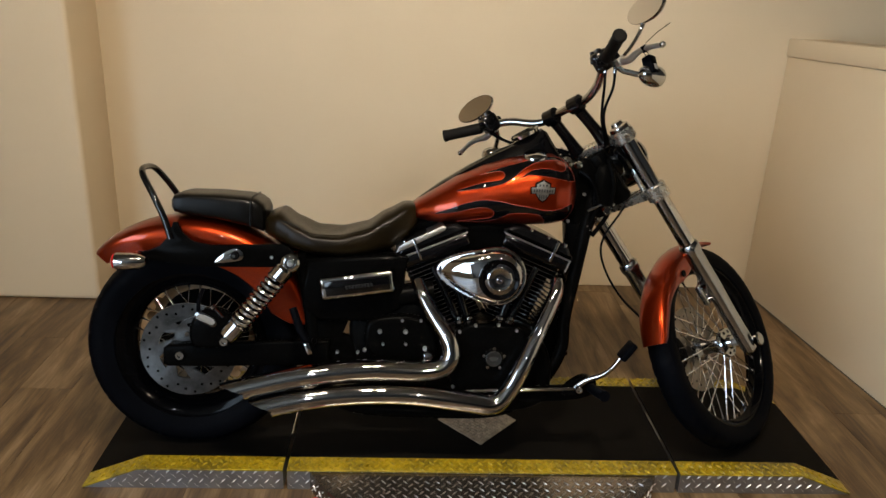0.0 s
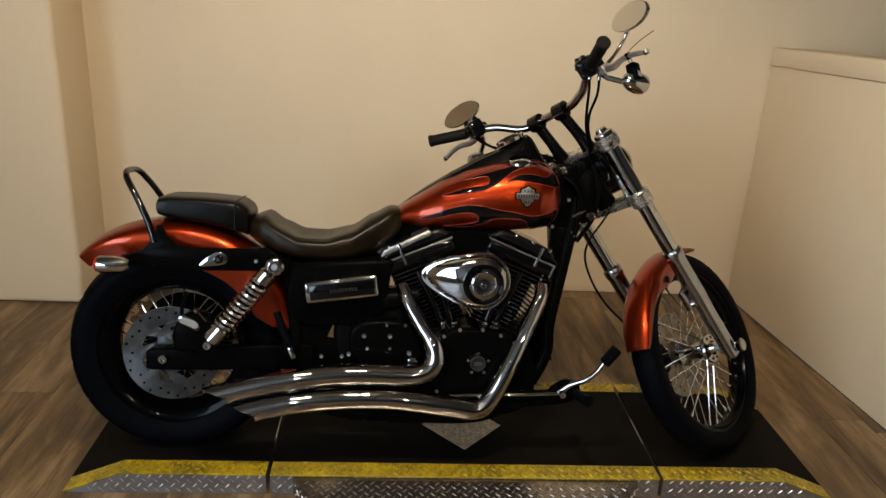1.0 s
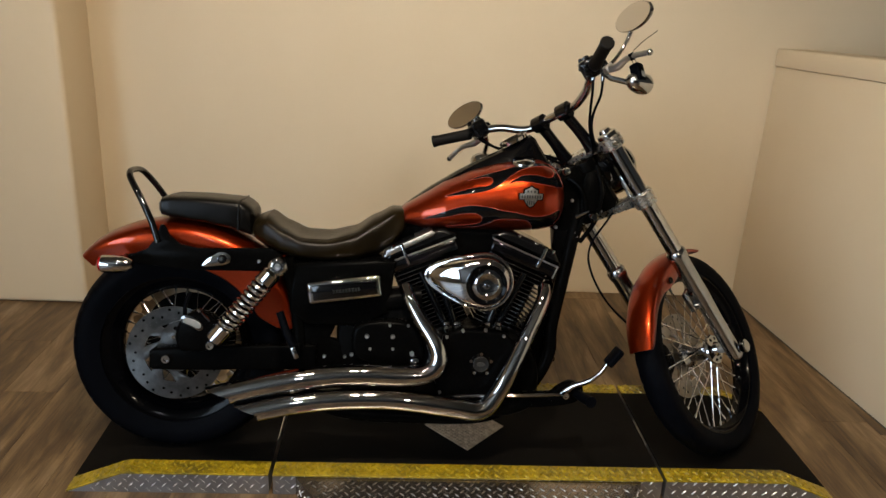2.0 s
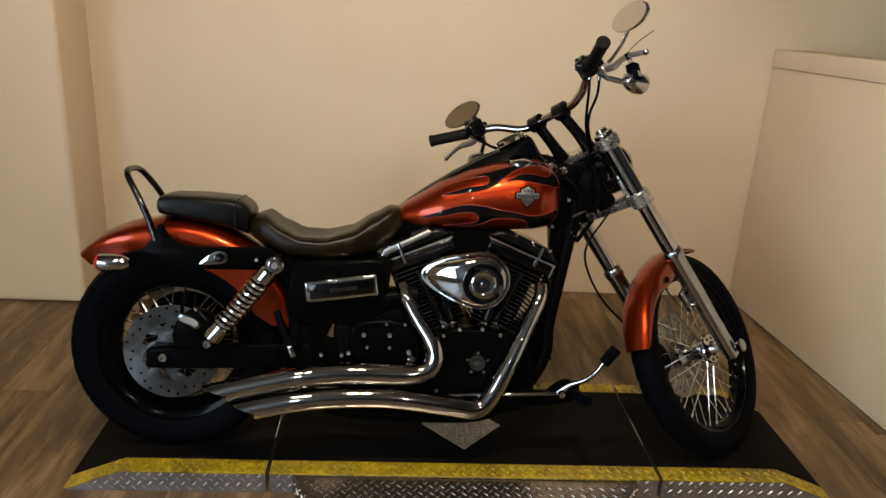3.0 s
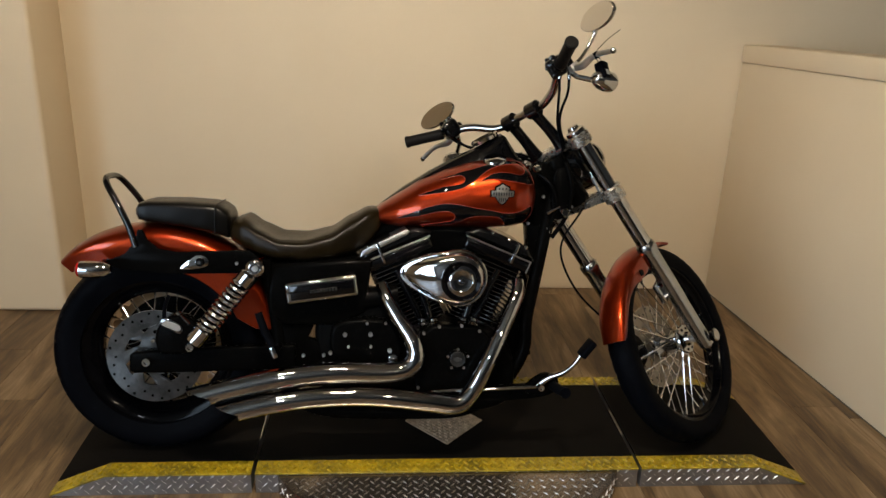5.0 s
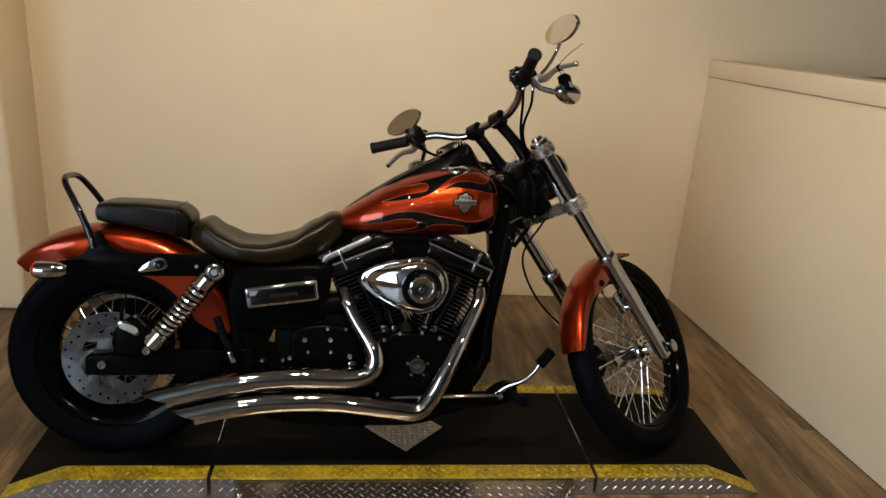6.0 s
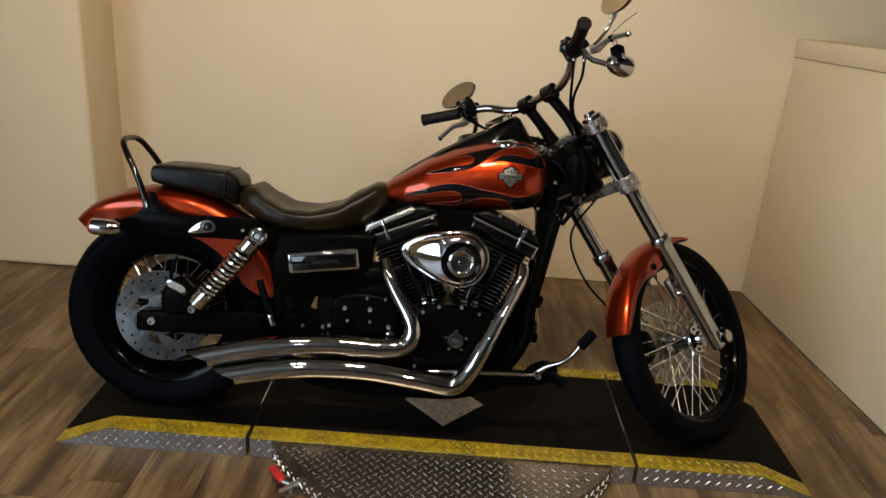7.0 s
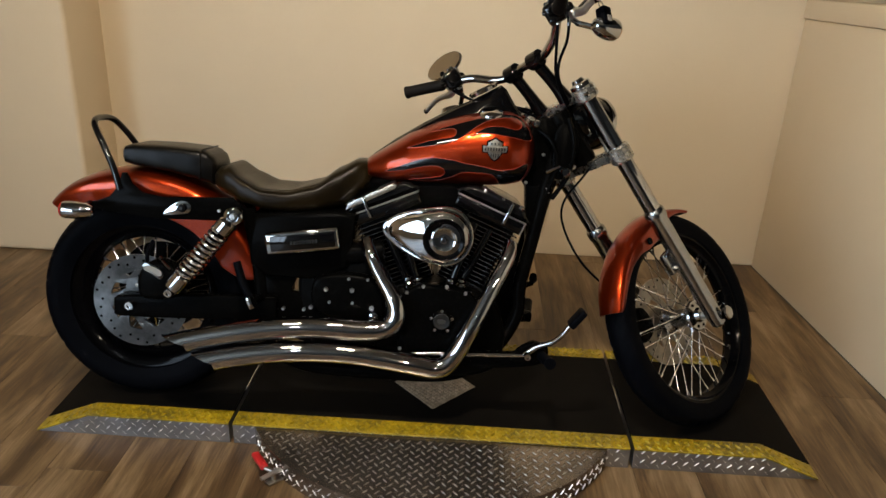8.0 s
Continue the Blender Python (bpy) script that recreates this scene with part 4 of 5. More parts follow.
for tilt, nm in ((-22.5, "rear_cylinder"), (22.5, "front_cylinder")):
    A = Matrix.Translation(CR) @ pose(0, 0, 0, 0, tilt, 0)
    sgn = 1 if tilt > 0 else -1
    cyl = part(nm, Geo().lathe([(0.066, 0.16), (0.075, 0.19), (0.075, 0.385)], 32, A), SATIN_BLACK, bike, "black finned engine cylinder")
    fin = fin_mesh(0.158, 0.19)
    finb = fin_mesh(0.172, 0.205)
    for k in range(17):
        piece("cooling_fin", fin if k < 9 else finb, cyl, A @ pose(0, 0, 0.212 + 0.0132 * k))
    part("cylinder_head", Geo().box((0.145, 0.19, 0.05), A @ pose(0, 0, 0.405), 0.01, 3), SATIN_BLACK, cyl)
    low = part("rocker_housing", Geo().box((0.214, 0.215, 0.036), A @ pose(-sgn * 0.018, 0, 0.440), 0.008, 3), GLOSS_BLACK, cyl, "gloss black rocker housing")
    part("rocker_cover", Geo().prism(loop2([(-0.104, 0), (-0.102, 0.020), (-0.065, 0.040), (0.065, 0.040), (0.102, 0.020), (0.104, 0)], 4), 0.205, A @ pose(-sgn * 0.018, 0, 0.460), 0.012, 4), ROCKER_GREY, cyl, "satin dark grey rocker cover")
    part("rocker_edge", Geo().box((0.220, 0.219, 0.0045), A @ pose(-sgn * 0.018, 0, 0.459), 0.0015, 1), STEEL, cyl, "machined bright edge")
    part("machined_corner", Geo().box((0.004, 0.004, 0.036), A @ pose(sgn * 0.0885, -0.1075, 0.440), 0.0012, 1), STEEL, cyl, "machined bright edge")
    if sgn < 0:
        part("rocker_lid", Geo().prism([(-0.092, 0.480), (-0.078, 0.496), (0.066, 0.506), (0.076, 0.496), (0.066, 0.489), (-0.070, 0.480)], 0.224, A, 0.002), STEEL, cyl, "polished lid edge")
    for u in (-0.058, 0.0, 0.058):
        part("rocker_bolt", Geo().lathe([(0.007, 0), (0.007, 0.012), (0.005, 0.015), (0, 0.015)], 10, A @ pose(u, -0.095, 0.487)), CHROME, cyl)
    part("head_brace", Geo().box((0.010, 0.010, 0.066), A @ pose(sgn * 0.030, -0.111, 0.466), 0.003), CHROME, cyl, "chrome clamp")
    for u in (-0.02, 0.02):
        part("pushrod_tube", Geo().tube([(0.893 + sgn * 0.05 + u * 0.6, -0.125, 0.37), tuple(A @ Vector((u * 1.2 - sgn * 0.02, -0.098, 0.40)))], [0.012, 0.0095, 0.0095, 0.012], 14), GLOSS_BLACK, cyl, "pushrod tube")
    for u in (-0.016, 0.016):
        part("tappet_block", Geo().lathe([(0.017, 0), (0.017, 0.012), (0.011, 0.018), (0.013, 0.024), (0.009, 0.03)], 14, Matrix.Translation((0.893 + sgn * 0.058 + u, -0.128, 0.395)) @ pose(0, 0, 0, 12, tilt * 0.5, 0)), CHROME, cyl, "chrome tappet collar")
part("ignition_coil", Geo().box((0.22, 0.15, 0.10), pose(0.885, 0, 0.648), 0.015, 3), SATIN_BLACK, bike, "black coil and intake housing")
part("intake", Geo().tube([(0.82, -0.01, 0.56), (0.893, -0.06, 0.575), (0.965, -0.01, 0.56)], 0.028, 16), SATIN_BLACK, bike)

# ---- air cleaner ----
tear = []
for k in range(72):
    t = 2 * math.pi * k / 72
    r = 0.086
    x, z = r * math.cos(t), r * math.sin(t)
    pull = max(0.0, -math.cos(t - 0.10)) ** 1.7
    tear.append((x - 0.088 * pull, z * (1 - 0.10 * pull) + 0.016 * pull))
cl = Geo()
rings = []
for k, y in ((0.94, -0.165), (1.0, -0.172), (1.0, -0.208), (0.98, -0.217), (0.94, -0.219), (0.90, -0.217), (0.885, -0.220), (0.85, -0.232), (0.78, -0.241), (0.68, -0.244)):
    # the face falls away towards the tip
    rings.append([(0.913 + x * k - 0.010 * (1 - k), y + max(0.0, -0.172 - y) * 0.75 * min(1.0, max(0.0, (-x * k - 0.060) / 0.10)), 0.562 + z * k) for x, z in tear])
air = part("air_cleaner", cl.loft(rings), CHROME, bike, "chrome teardrop air cleaner cover", 60)
part("cleaner_dish", Geo().lathe([(0.059, -0.004), (0.059, 0.003), (0.056, 0.006), (0.050, 0.002), (0.041, 0.0), (0, 0.0)], 48, facing(0.915, -0.243, 0.560)), RIM_BLACK, air, "gloss black round insert")
part("cleaner_cap", Geo().lathe([(0.037, 0.000), (0.037, 0.008), (0.033, 0.010), (0.022, 0.006), (0.010, 0.0075), (0, 0.0075)], 12, facing(0.915, -0.244, 0.562)), CHROME, air, "bright round centre plate")
bolt(air, 0.915, -0.250, 0.562, 0.008, 0.010, CHROME)

# ---- exhaust ----
UP = [(0.690, -0.115, 0.522), (0.704, -0.145, 0.487), (0.738, -0.175, 0.432), (0.776, -0.20, 0.376), (0.789, -0.21, 0.326), (0.762, -0.215, 0.288), (0.692, -0.22, 0.279), (0.561, -0.225, 0.284), (0.432, -0.23, 0.276), (0.305, -0.235, 0.256), (0.186, -0.24, 0.229)]
LO = [(1.112, -0.11, 0.530), (1.104, -0.14, 0.495), (1.062, -0.17, 0.410), (1.008, -0.20, 0.300), (0.957, -0.21, 0.206), (0.912, -0.215, 0.174), (0.828, -0.22, 0.187), (0.661, -0.225, 0.210), (0.497, -0.23, 0.211), (0.368, -0.235, 0.198), (0.265, -0.24, 0.178)]
for pth, rad in ((UP, [0.020, 0.021, 0.022, 0.026, 0.029, 0.030, 0.0315, 0.0315, 0.0315, 0.0315, 0.0315]), (LO, [0.020, 0.021, 0.023, 0.026, 0.028, 0.030, 0.0315, 0.0315, 0.0315, 0.0315, 0.0315])):
    ex = part("exhaust_pipe", Geo().tube(curve(pth, 8), rad, 28, cap=False, slash=1.7), CHROME, bike, "chrome slash-cut exhaust pipe", 60)
    end = curve(pth, 8)
    # a capped black cylinder fills the pipe's end
    part("pipe_bore", Geo().tube(end[-6:-1], 0.0285, 24), SATIN_BLACK, ex, "black pipe bore")

# ---- rear suspension, swingarm, brake ----
for s in (-1, 1):
    sw = part("swingarm", Geo().prism([(-0.054, 0.270), (-0.052, 0.318), (-0.040, 0.327), (0.05, 0.334), (0.40, 0.345), (0.43, 0.345), (0.43, 0.275), (0.40, 0.268), (0.06, 0.262), (-0.04, 0.263)], 0.035, pose(0, s * 0.125, 0), 0.008, 3), SATIN_BLACK, bike, "black swingarm")
    bolt(sw, -0.002, s * 0.143, 0.300, 0.014, 0.014, CHROME, s, "axle_nut")
    top, bot = Vector((0.325, s * 0.20, 0.592)), Vector((0.138, s * 0.20, 0.362))
    A = along(bot, top)
    Ls = (top - bot).length
    sh = part("shock_absorber", Geo().lathe([(0.010, 0.0), (0.017, 0.05), (0.017, Ls - 0.05), (0.010, Ls)], 16, A), SATIN_BLACK, bike, "chrome coil-over shock absorber")
    part("shock_sleeve", Geo().lathe([(0.020, 0.012), (0.026, 0.016), (0.027, 0.03), (0.027, 0.062), (0.024, 0.066)], 28, A), CHROME, sh, "chrome lower sleeve")
    part("shock_cup", Geo().lathe([(0.022, Ls - 0.062), (0.028, Ls - 0.058), (0.028, Ls - 0.026), (0.018, Ls - 0.016)], 28, A), CHROME, sh, "chrome upper cup")
    turns, z0, z1 = 10.5, 0.066, Ls - 0.060
    hel = [(0.0252 * math.cos(2 * math.pi * turns * k / 260), 0.0252 * math.sin(2 * math.pi * turns * k / 260), z0 + (z1 - z0) * k / 260) for k in range(261)]
    part("coil_spring", Geo().tube(hel, 0.0056, 10, A), SPRING, sh, "chrome coil spring")
    part("shock_eye", Geo().lathe([(0.024, -0.014), (0.026, -0.010), (0.026, 0.010), (0.022, 0.014), (0.016, 0.016), (0.014, 0.010), (0, 0.010)], 28, facing(top.x, top.y - s * -0.002, top.z, s)), CHROME, sh, "chrome mounting eye")
    bolt(sh, top.x, top.y + s * 0.012, top.z, 0.009, 0.010, STEEL, s)
    bolt(sh, bot.x, bot.y + s * 0.006, bot.z, 0.013, 0.014, CHROME, s)
    part("shock_mount", Geo().tube([(top.x, s * 0.12, top.z), (top.x, s * 0.20, top.z)], 0.013, 12), GLOSS_BLACK, sh)
cal = part("rear_caliper", Geo().prism(loop2([(0.035, 0.335), (0.03, 0.39), (0.06, 0.435), (0.11, 0.44), (0.15, 0.41), (0.16, 0.36), (0.12, 0.33), (0.07, 0.325)], 4), 0.06, pose(0, -0.135, 0), 0.012, 3), SATIN_BLACK, bike, "black rear brake caliper")
plate = [(0.047, 0.420), (0.050, 0.432), (0.062, 0.437), (0.082, 0.431), (0.103, 0.418), (0.110, 0.404), (0.105, 0.393), (0.095, 0.392), (0.078, 0.402), (0.058, 0.412)]
part("caliper_badge", Geo().prism(loop2(plate, 4), 0.005, pose(0, -0.167, 0), 0.001), DARK_CHROME, cal, "dark-edged caliper plate")
part("badge_face", Geo().prism(loop2([(0.079 + (x - 0.079) * 0.82, 0.414 + (z - 0.414) * 0.68) for x, z in plate], 4), 0.003, pose(0, -0.1695, 0), 0.0008, 1), GREY_LABEL, cal, "pale grey plate")
part("bleed_screw", Geo().tube([(0.096, -0.165, 0.455), (0.102, -0.165, 0.448), (0.104, -0.165, 0.445), (0.126, -0.165, 0.419)], [0.0075, 0.0075, 0.0035, 0.0045], 10), CHROME, cal)
part("caliper_hose", Geo().tube(curve([(0.052, -0.14, 0.43), (0.053, -0.14, 0.455), (0.056, -0.13, 0.475), (0.06, -0.11, 0.49)], 6), 0.006, 10), RUBBER, cal, "black brake hose")
bolt(cal, 0.135, -0.166, 0.372, 0.006, 0.006, STEEL)
bracket = part("caliper_bracket", Geo().prism([(-0.028, 0.335), (-0.022, 0.372), (0.0, 0.395), (0.035, 0.408), (0.06, 0.39), (0.05, 0.33)], 0.008, pose(0, -0.110, 0), 0.001, 1), DISC_STEEL, cal, "", 20)
part("bracket_hole", Geo().lathe([(0.006, 0), (0.006, 0.002), (0, 0.002)], 16, facing(0.018, -0.113, 0.382)), SATIN_BLACK, bracket)
bolt(bracket, 0.012, -0.116, 0.356, 0.007, 0.006, CHROME)

# ---- gearbox, side covers, frame ----
gear = part("gearbox", Geo().prism(loop2([(0.50, 0.24), (0.489, 0.33), (0.489, 0.40), (0.52, 0.46), (0.66, 0.475), (0.75, 0.42), (0.77, 0.30), (0.74, 0.20), (0.56, 0.19)], 5), 0.24, None, 0.02, 3), WRINKLE, bike, "black gearbox")
part("gearbox_cover", Geo().prism(loop2([(0.545, 0.315), (0.54, 0.40), (0.60, 0.425), (0.70, 0.42), (0.745, 0.37), (0.74, 0.30), (0.64, 0.285)], 5), 0.05, pose(0, -0.135, 0), 0.012, 3), SATIN_BLACK, gear, "black gearbox side cover")
for x, z, r in ((0.579, 0.381, 0.008), (0.655, 0.381, 0.008), (0.589, 0.343, 0.005), (0.656, 0.343, 0.005), (0.713, 0.33, 0.008), (0.645, 0.415, 0.005), (0.70, 0.415, 0.005), (0.535, 0.325, 0.007), (0.515, 0.318, 0.006), (0.455, 0.318, 0.006)):
    bolt(gear, x, -0.163, z, r * 0.82, 0.007, STEEL)
part("oil_plug", Geo().lathe([(0.0165, 0), (0.0165, 0.010), (0.013, 0.017), (0.004, 0.020), (0, 0.020)], 24, facing(0.722, -0.175, 0.312)), CHROME, gear, "chrome domed plug")
part("pivot_plate", Geo().prism([(0.38, 0.27), (0.38, 0.425), (0.50, 0.425), (0.487, 0.404), (0.467, 0.359), (0.487, 0.353), (0.50, 0.34), (0.52, 0.25)], 0.03, pose(0, -0.105, 0), 0.003), SATIN_BLACK, bike, "black swingarm pivot plate")
part("starter", Geo().tube([(0.60, -0.10, 0.47), (0.74, -0.10, 0.49)], 0.035, 20), SATIN_BLACK, bike)
side = part("battery_box", Geo().prism([(0.345, 0.50), (0.36, 0.59), (0.60, 0.605), (0.66, 0.60), (0.64, 0.44), (0.56, 0.40), (0.40, 0.40), (0.35, 0.44)], 0.27, None, 0.015, 3), SATIN_BLACK, bike, "black battery and oil tank box")
bm4 = pose(0.511, -0.158, 0.523, 0, -7.5, 0)
cover = part("chrome_cover", Geo().box((0.212, 0.05, 0.064), bm4, 0.009, 4), CHROME, bike, "chrome rectangular electrical cover")
part("cover_plate", Geo().box((0.186, 0.004, 0.044), bm4 @ pose(0.002, -0.0255, 0), 0.002, 2), GLOSS_BLACK, cover, "dark glossy panel")
for k in range(9):
    part("letter_bar", Geo().box((0.006, 0.002, 0.010), bm4 @ pose(-0.030 + 0.009 * k, -0.0280, -0.001), 0.0005, 1), TIMER_GREY, cover, "", 0)
for s in (-1, 1):
    part("frame_rail", Geo().tube(curve([(1.232, s * 0.02, 0.80), (1.205, s * 0.04, 0.66), (1.178, s * 0.055, 0.53), (1.150, s * 0.075, 0.40), (1.146, s * 0.08, 0.31), (1.105, s * 0.085, 0.225), (1.035, s * 0.095, 0.155), (0.95, s * 0.105, 0.115), (0.80, s * 0.11, 0.11), (0.50, s * 0.11, 0.13), (0.40, s * 0.11, 0.22), (0.37, s * 0.11, 0.45), (0.34, s * 0.11, 0.60)], 6), 0.021, 14), SATIN_BLACK, bike, "black tubular frame rail")
part("neck_gusset", Geo().prism([(1.150, 0.71), (1.160, 0.60), (1.164, 0.52), (1.205, 0.53), (1.214, 0.59), (1.245, 0.71)], 0.07, None, 0.008), SATIN_BLACK, bike, "black welded neck gusset")
part("backbone", Geo().tube([(1.20, 0, 0.83), (1.0, 0, 0.74), (0.70, 0, 0.68), (0.36, 0, 0.60)], 0.03, 16), SATIN_BLACK, bike)
part("steering_head", Geo().lathe([(0.034, 0.592), (0.038, 0.60), (0.038, 0.75), (0.034, 0.762)], 28, FORK @ pose(-0.019, 0, 0)), SATIN_BLACK, bike, "black steering head")
part("voltage_regulator", Geo().box((0.05, 0.11, 0.13), pose(1.142, 0, 0.335, 0, -9, 0), 0.006), SATIN_BLACK, bike, "black finned regulator")
reg = Geo()
for k in range(7):
    reg.box((0.014, 0.11, 0.006), pose(1.160 + 0.003 * k - 0.012, 0, 0.285 + k * 0.016, 0, -9, 0), 0.001, 1)
part("regulator_fins", reg, SATIN_BLACK, bike)
part("front_engine_mount", Geo().prism(loop2([(1.05, 0.20), (1.05, 0.34), (1.09, 0.42), (1.145, 0.45), (1.150, 0.34), (1.10, 0.21)], 4), 0.13, None, 0.01, 3), SATIN_BLACK, bike)
part("neck_cover", Geo().prism(loop2([(1.140, 0.705), (1.135, 0.80), (1.158, 0.87), (1.200, 0.90), (1.24, 0.86), (1.25, 0.78), (1.235, 0.71), (1.18, 0.69)], 4), 0.075, None, 0.012, 3), SATIN_BLACK, bike, "black neck cover")
part("ignition_switch", Geo().lathe([(0.016, -0.03), (0.016, 0.012), (0.012, 0.018), (0.009, 0.015), (0, 0.015)], 24, facing(1.259, -0.075, 0.745)), CHROME, bike, "chrome ignition switch")
part("lock_housing", Geo().prism(loop2([(1.225, 0.735), (1.225, 0.86), (1.262, 0.885), (1.296, 0.85), (1.288, 0.765), (1.262, 0.722)], 4), 0.08, pose(0, -0.02, 0), 0.010, 2), SATIN_BLACK, bike, "black steering lock housing")
part("headlight_bracket", Geo().box((0.012, 0.012, 0.075), FORK @ pose(0.034, -0.055, 0.618, 0, 8, 0), 0.003, 2), CAST, bike, "pale cast headlight bracket")
part("neck_pin", Geo().tube([(1.207, -0.066, 0.740), (1.246, -0.072, 0.761)], [0.0055, 0.0024, 0.0024, 0.003], 8), CHROME, bike, "thin steel lock pin")
for x, z in ((1.214, 0.690), (1.216, 0.680), (1.205, 0.652), (1.288, 0.760), (1.150, 0.706), (1.196, 0.790)):
    bolt(bike, x, -0.052, z, 0.005, 0.006, STEEL)
for way in ([(1.18, -0.05, 0.86), (1.215, -0.065, 0.83), (1.235, -0.065, 0.77), (1.22, -0.055, 0.70), (1.19, -0.05, 0.62)], [(1.26, -0.06, 0.90), (1.275, -0.07, 0.85), (1.28, -0.07, 0.80), (1.27, -0.06, 0.73), (1.23, -0.045, 0.66)]):
    part("wiring_loom", Geo().tube(curve(way, 6), 0.007, 10), SATIN_BLACK, bike, "black wrapped wiring loom")
part("tank_bolt", Geo().lathe([(0.012, 0), (0.012, 0.012), (0.009, 0.018), (0, 0.020)], 18, facing(1.165, -0.075, 0.880)), CHROME, bike)

# ---- forward controls and pegs ----
fc = part("brake_linkage", Geo().tube([(0.80, -0.20, 0.206), (0.90, -0.20, 0.213), (1.18, -0.205, 0.222)], 0.0058, 12), CHROME, bike, "chrome brake rod")
part("control_bracket", Geo().prism(loop2([(0.98, 0.17), (0.97, 0.205), (1.05, 0.215), (1.16, 0.222), (1.21, 0.25), (1.235, 0.235), (1.225, 0.195), (1.15, 0.175)], 4), 0.03, pose(0, -0.17, 0), 0.006), SATIN_BLACK, bike, "black forward control bracket")
for x in (1.0, 1.075):
    bolt(fc, x, -0.186, 0.192, 0.010, 0.008, SATIN_BLACK)
ped = part("brake_pedal", Geo().tube(curve([(1.165, -0.205, 0.225), (1.195, -0.215, 0.252), (1.235, -0.235, 0.275), (1.262, -0.25, 0.305), (1.28, -0.255, 0.335)], 6), [0.011, 0.010, 0.008, 0.007, 0.007], 12), CHROME, bike, "chrome brake pedal")
part("pedal_pad", Geo().box((0.020, 0.048, 0.060), pose(1.297, -0.258, 0.357, 0, 38, 0), 0.006, 3), RUBBER, ped, "black rubber pedal pad")
part("pedal_hub", Geo().prism(loop2([(1.125, 0.205), (1.145, 0.238), (1.188, 0.262), (1.216, 0.250), (1.214, 0.215), (1.17, 0.198)], 4), 0.03, pose(0, -0.192, 0), 0.006, 2), SATIN_BLACK, ped, "black pedal hub")
bolt(ped, 1.170, -0.222, 0.226, 0.011, 0.012, CHROME)
for s in (-1, 1):
    pg = part("rider_peg", Geo().tube([(1.21, s * 0.19, 0.222), (1.225, s * 0.305, 0.236)], [0.014, 0.018, 0.019, 0.019, 0.016], 18), RUBBER, bike, "black rubber rider peg")
    part("peg_clevis", Geo().box((0.04, 0.04, 0.035), pose(1.205, s * 0.185, 0.222), 0.008), SATIN_BLACK, pg)
    pp = part("passenger_peg", Geo().tube([(0.373, s * 0.225, 0.365), (0.352, s * 0.215, 0.400), (0.330, s * 0.20, 0.46)], [0.010, 0.012, 0.011], 16), RUBBER, bike, "folded black passenger peg")
    part("peg_mount", Geo().tube([(0.385, s * 0.13, 0.340), (0.382, s * 0.225, 0.352)], 0.010, 12), SATIN_BLACK, pp)
    part("peg_pin", Geo().box((0.016, 0.024, 0.036), pose(0.378, s * 0.236, 0.353, 0, -20, 0), 0.004), CHROME, pp, "chrome peg pivot")
part("side_stand", Geo().tube([(1.0, 0.12, 0.15), (0.99, 0.22, 0.06), (0.985, 0.30, 0.062)], 0.011, 12), SATIN_BLACK, bike, "black side stand leg")
shift = part("shift_lever", Geo().tube(curve([(1.13, 0.17, 0.27), (1.17, 0.19, 0.30), (1.20, 0.20, 0.325), (1.225, 0.20, 0.335)], 5), 0.009, 10), SATIN_BLACK, bike, "black gear shift lever")
part("shift_peg", Geo().tube([(1.222, 0.185, 0.362), (1.226, 0.215, 0.345), (1.228, 0.235, 0.335)], [0.012, 0.014, 0.012], 12), RUBBER, shift, "black rubber shift peg")

# ---- fork, headlight, handlebar (in the steered fork's own axes) ----
FZ = 0.115
for s in (-1, 1):
    P = FORK @ pose(-0.006, s * FZ, 0)
    leg = part("fork_tube", Geo().lathe([(0.0245, 0.30), (0.0245, 0.79)], 32, P), CHROME, bike, "chrome fork tube")
    part("fork_slider", Geo().lathe([(0.016, -0.042), (0.023, -0.034), (0.025, 0.0), (0.025, 0.13), (0.0275, 0.20), (0.0275, 0.340), (0.0315, 0.350), (0.0315, 0.372), (0.028, 0.378), (0.025, 0.376)], 36, P), ALLOY, leg, "polished alloy fork slider")
    part("fork_cap", Geo().lathe([(0.030, 0.795), (0.031, 0.803), (0.029, 0.808), (0.020, 0.812), (0.016, 0.822), (0, 0.822)], 32, P), CHROME, leg, "chrome fork cap")
    part("lower_clamp", Geo().lathe([(0.031, 0.548), (0.0352, 0.553), (0.0352, 0.592), (0.031, 0.597)], 32, P), CAST, leg, "bare cast clamp")
    part("upper_clamp", Geo().lathe([(0.031, 0.755), (0.0360, 0.760), (0.0360, 0.790), (0.032, 0.795)], 32, P), CAST, leg, "bare cast clamp")
    part("pinch_bolt", Geo().lathe([(0.007, 0), (0.007, 0.012), (0.004, 0.014), (0, 0.012)], 12, P @ pose(-0.030, -0.022, 0.774, 90)), CHROME, leg)
    part("fender_mount", Geo().box((0.05, 0.02, 0.07), P @ pose(-0.022, -s * 0.024, 0.21), 0.006), ALLOY, leg)
    for z in (0.19, 0.235):
        part("mount_bolt", Geo().lathe([(0.007, -0.012), (0.007, 0.012)], 10, P @ pose(-0.033, -s * 0.01, z, 90)), CHROME, leg)
    part("axle_cap", Geo().lathe([(0.012, -0.02), (0.012, 0.018), (0.021, 0.020), (0.021, 0.032), (0.018, 0.036), (0, 0.036)], 24, P @ pose(0.008, s * 0.012, -0.01, 90 if s < 0 else -90)), CHROME, leg, "chrome axle cap")
part("front_axle", Geo().tube([(0, -FZ, -0.004), (0, FZ, -0.004)], 0.012, 14, FORK), STEEL, bike)
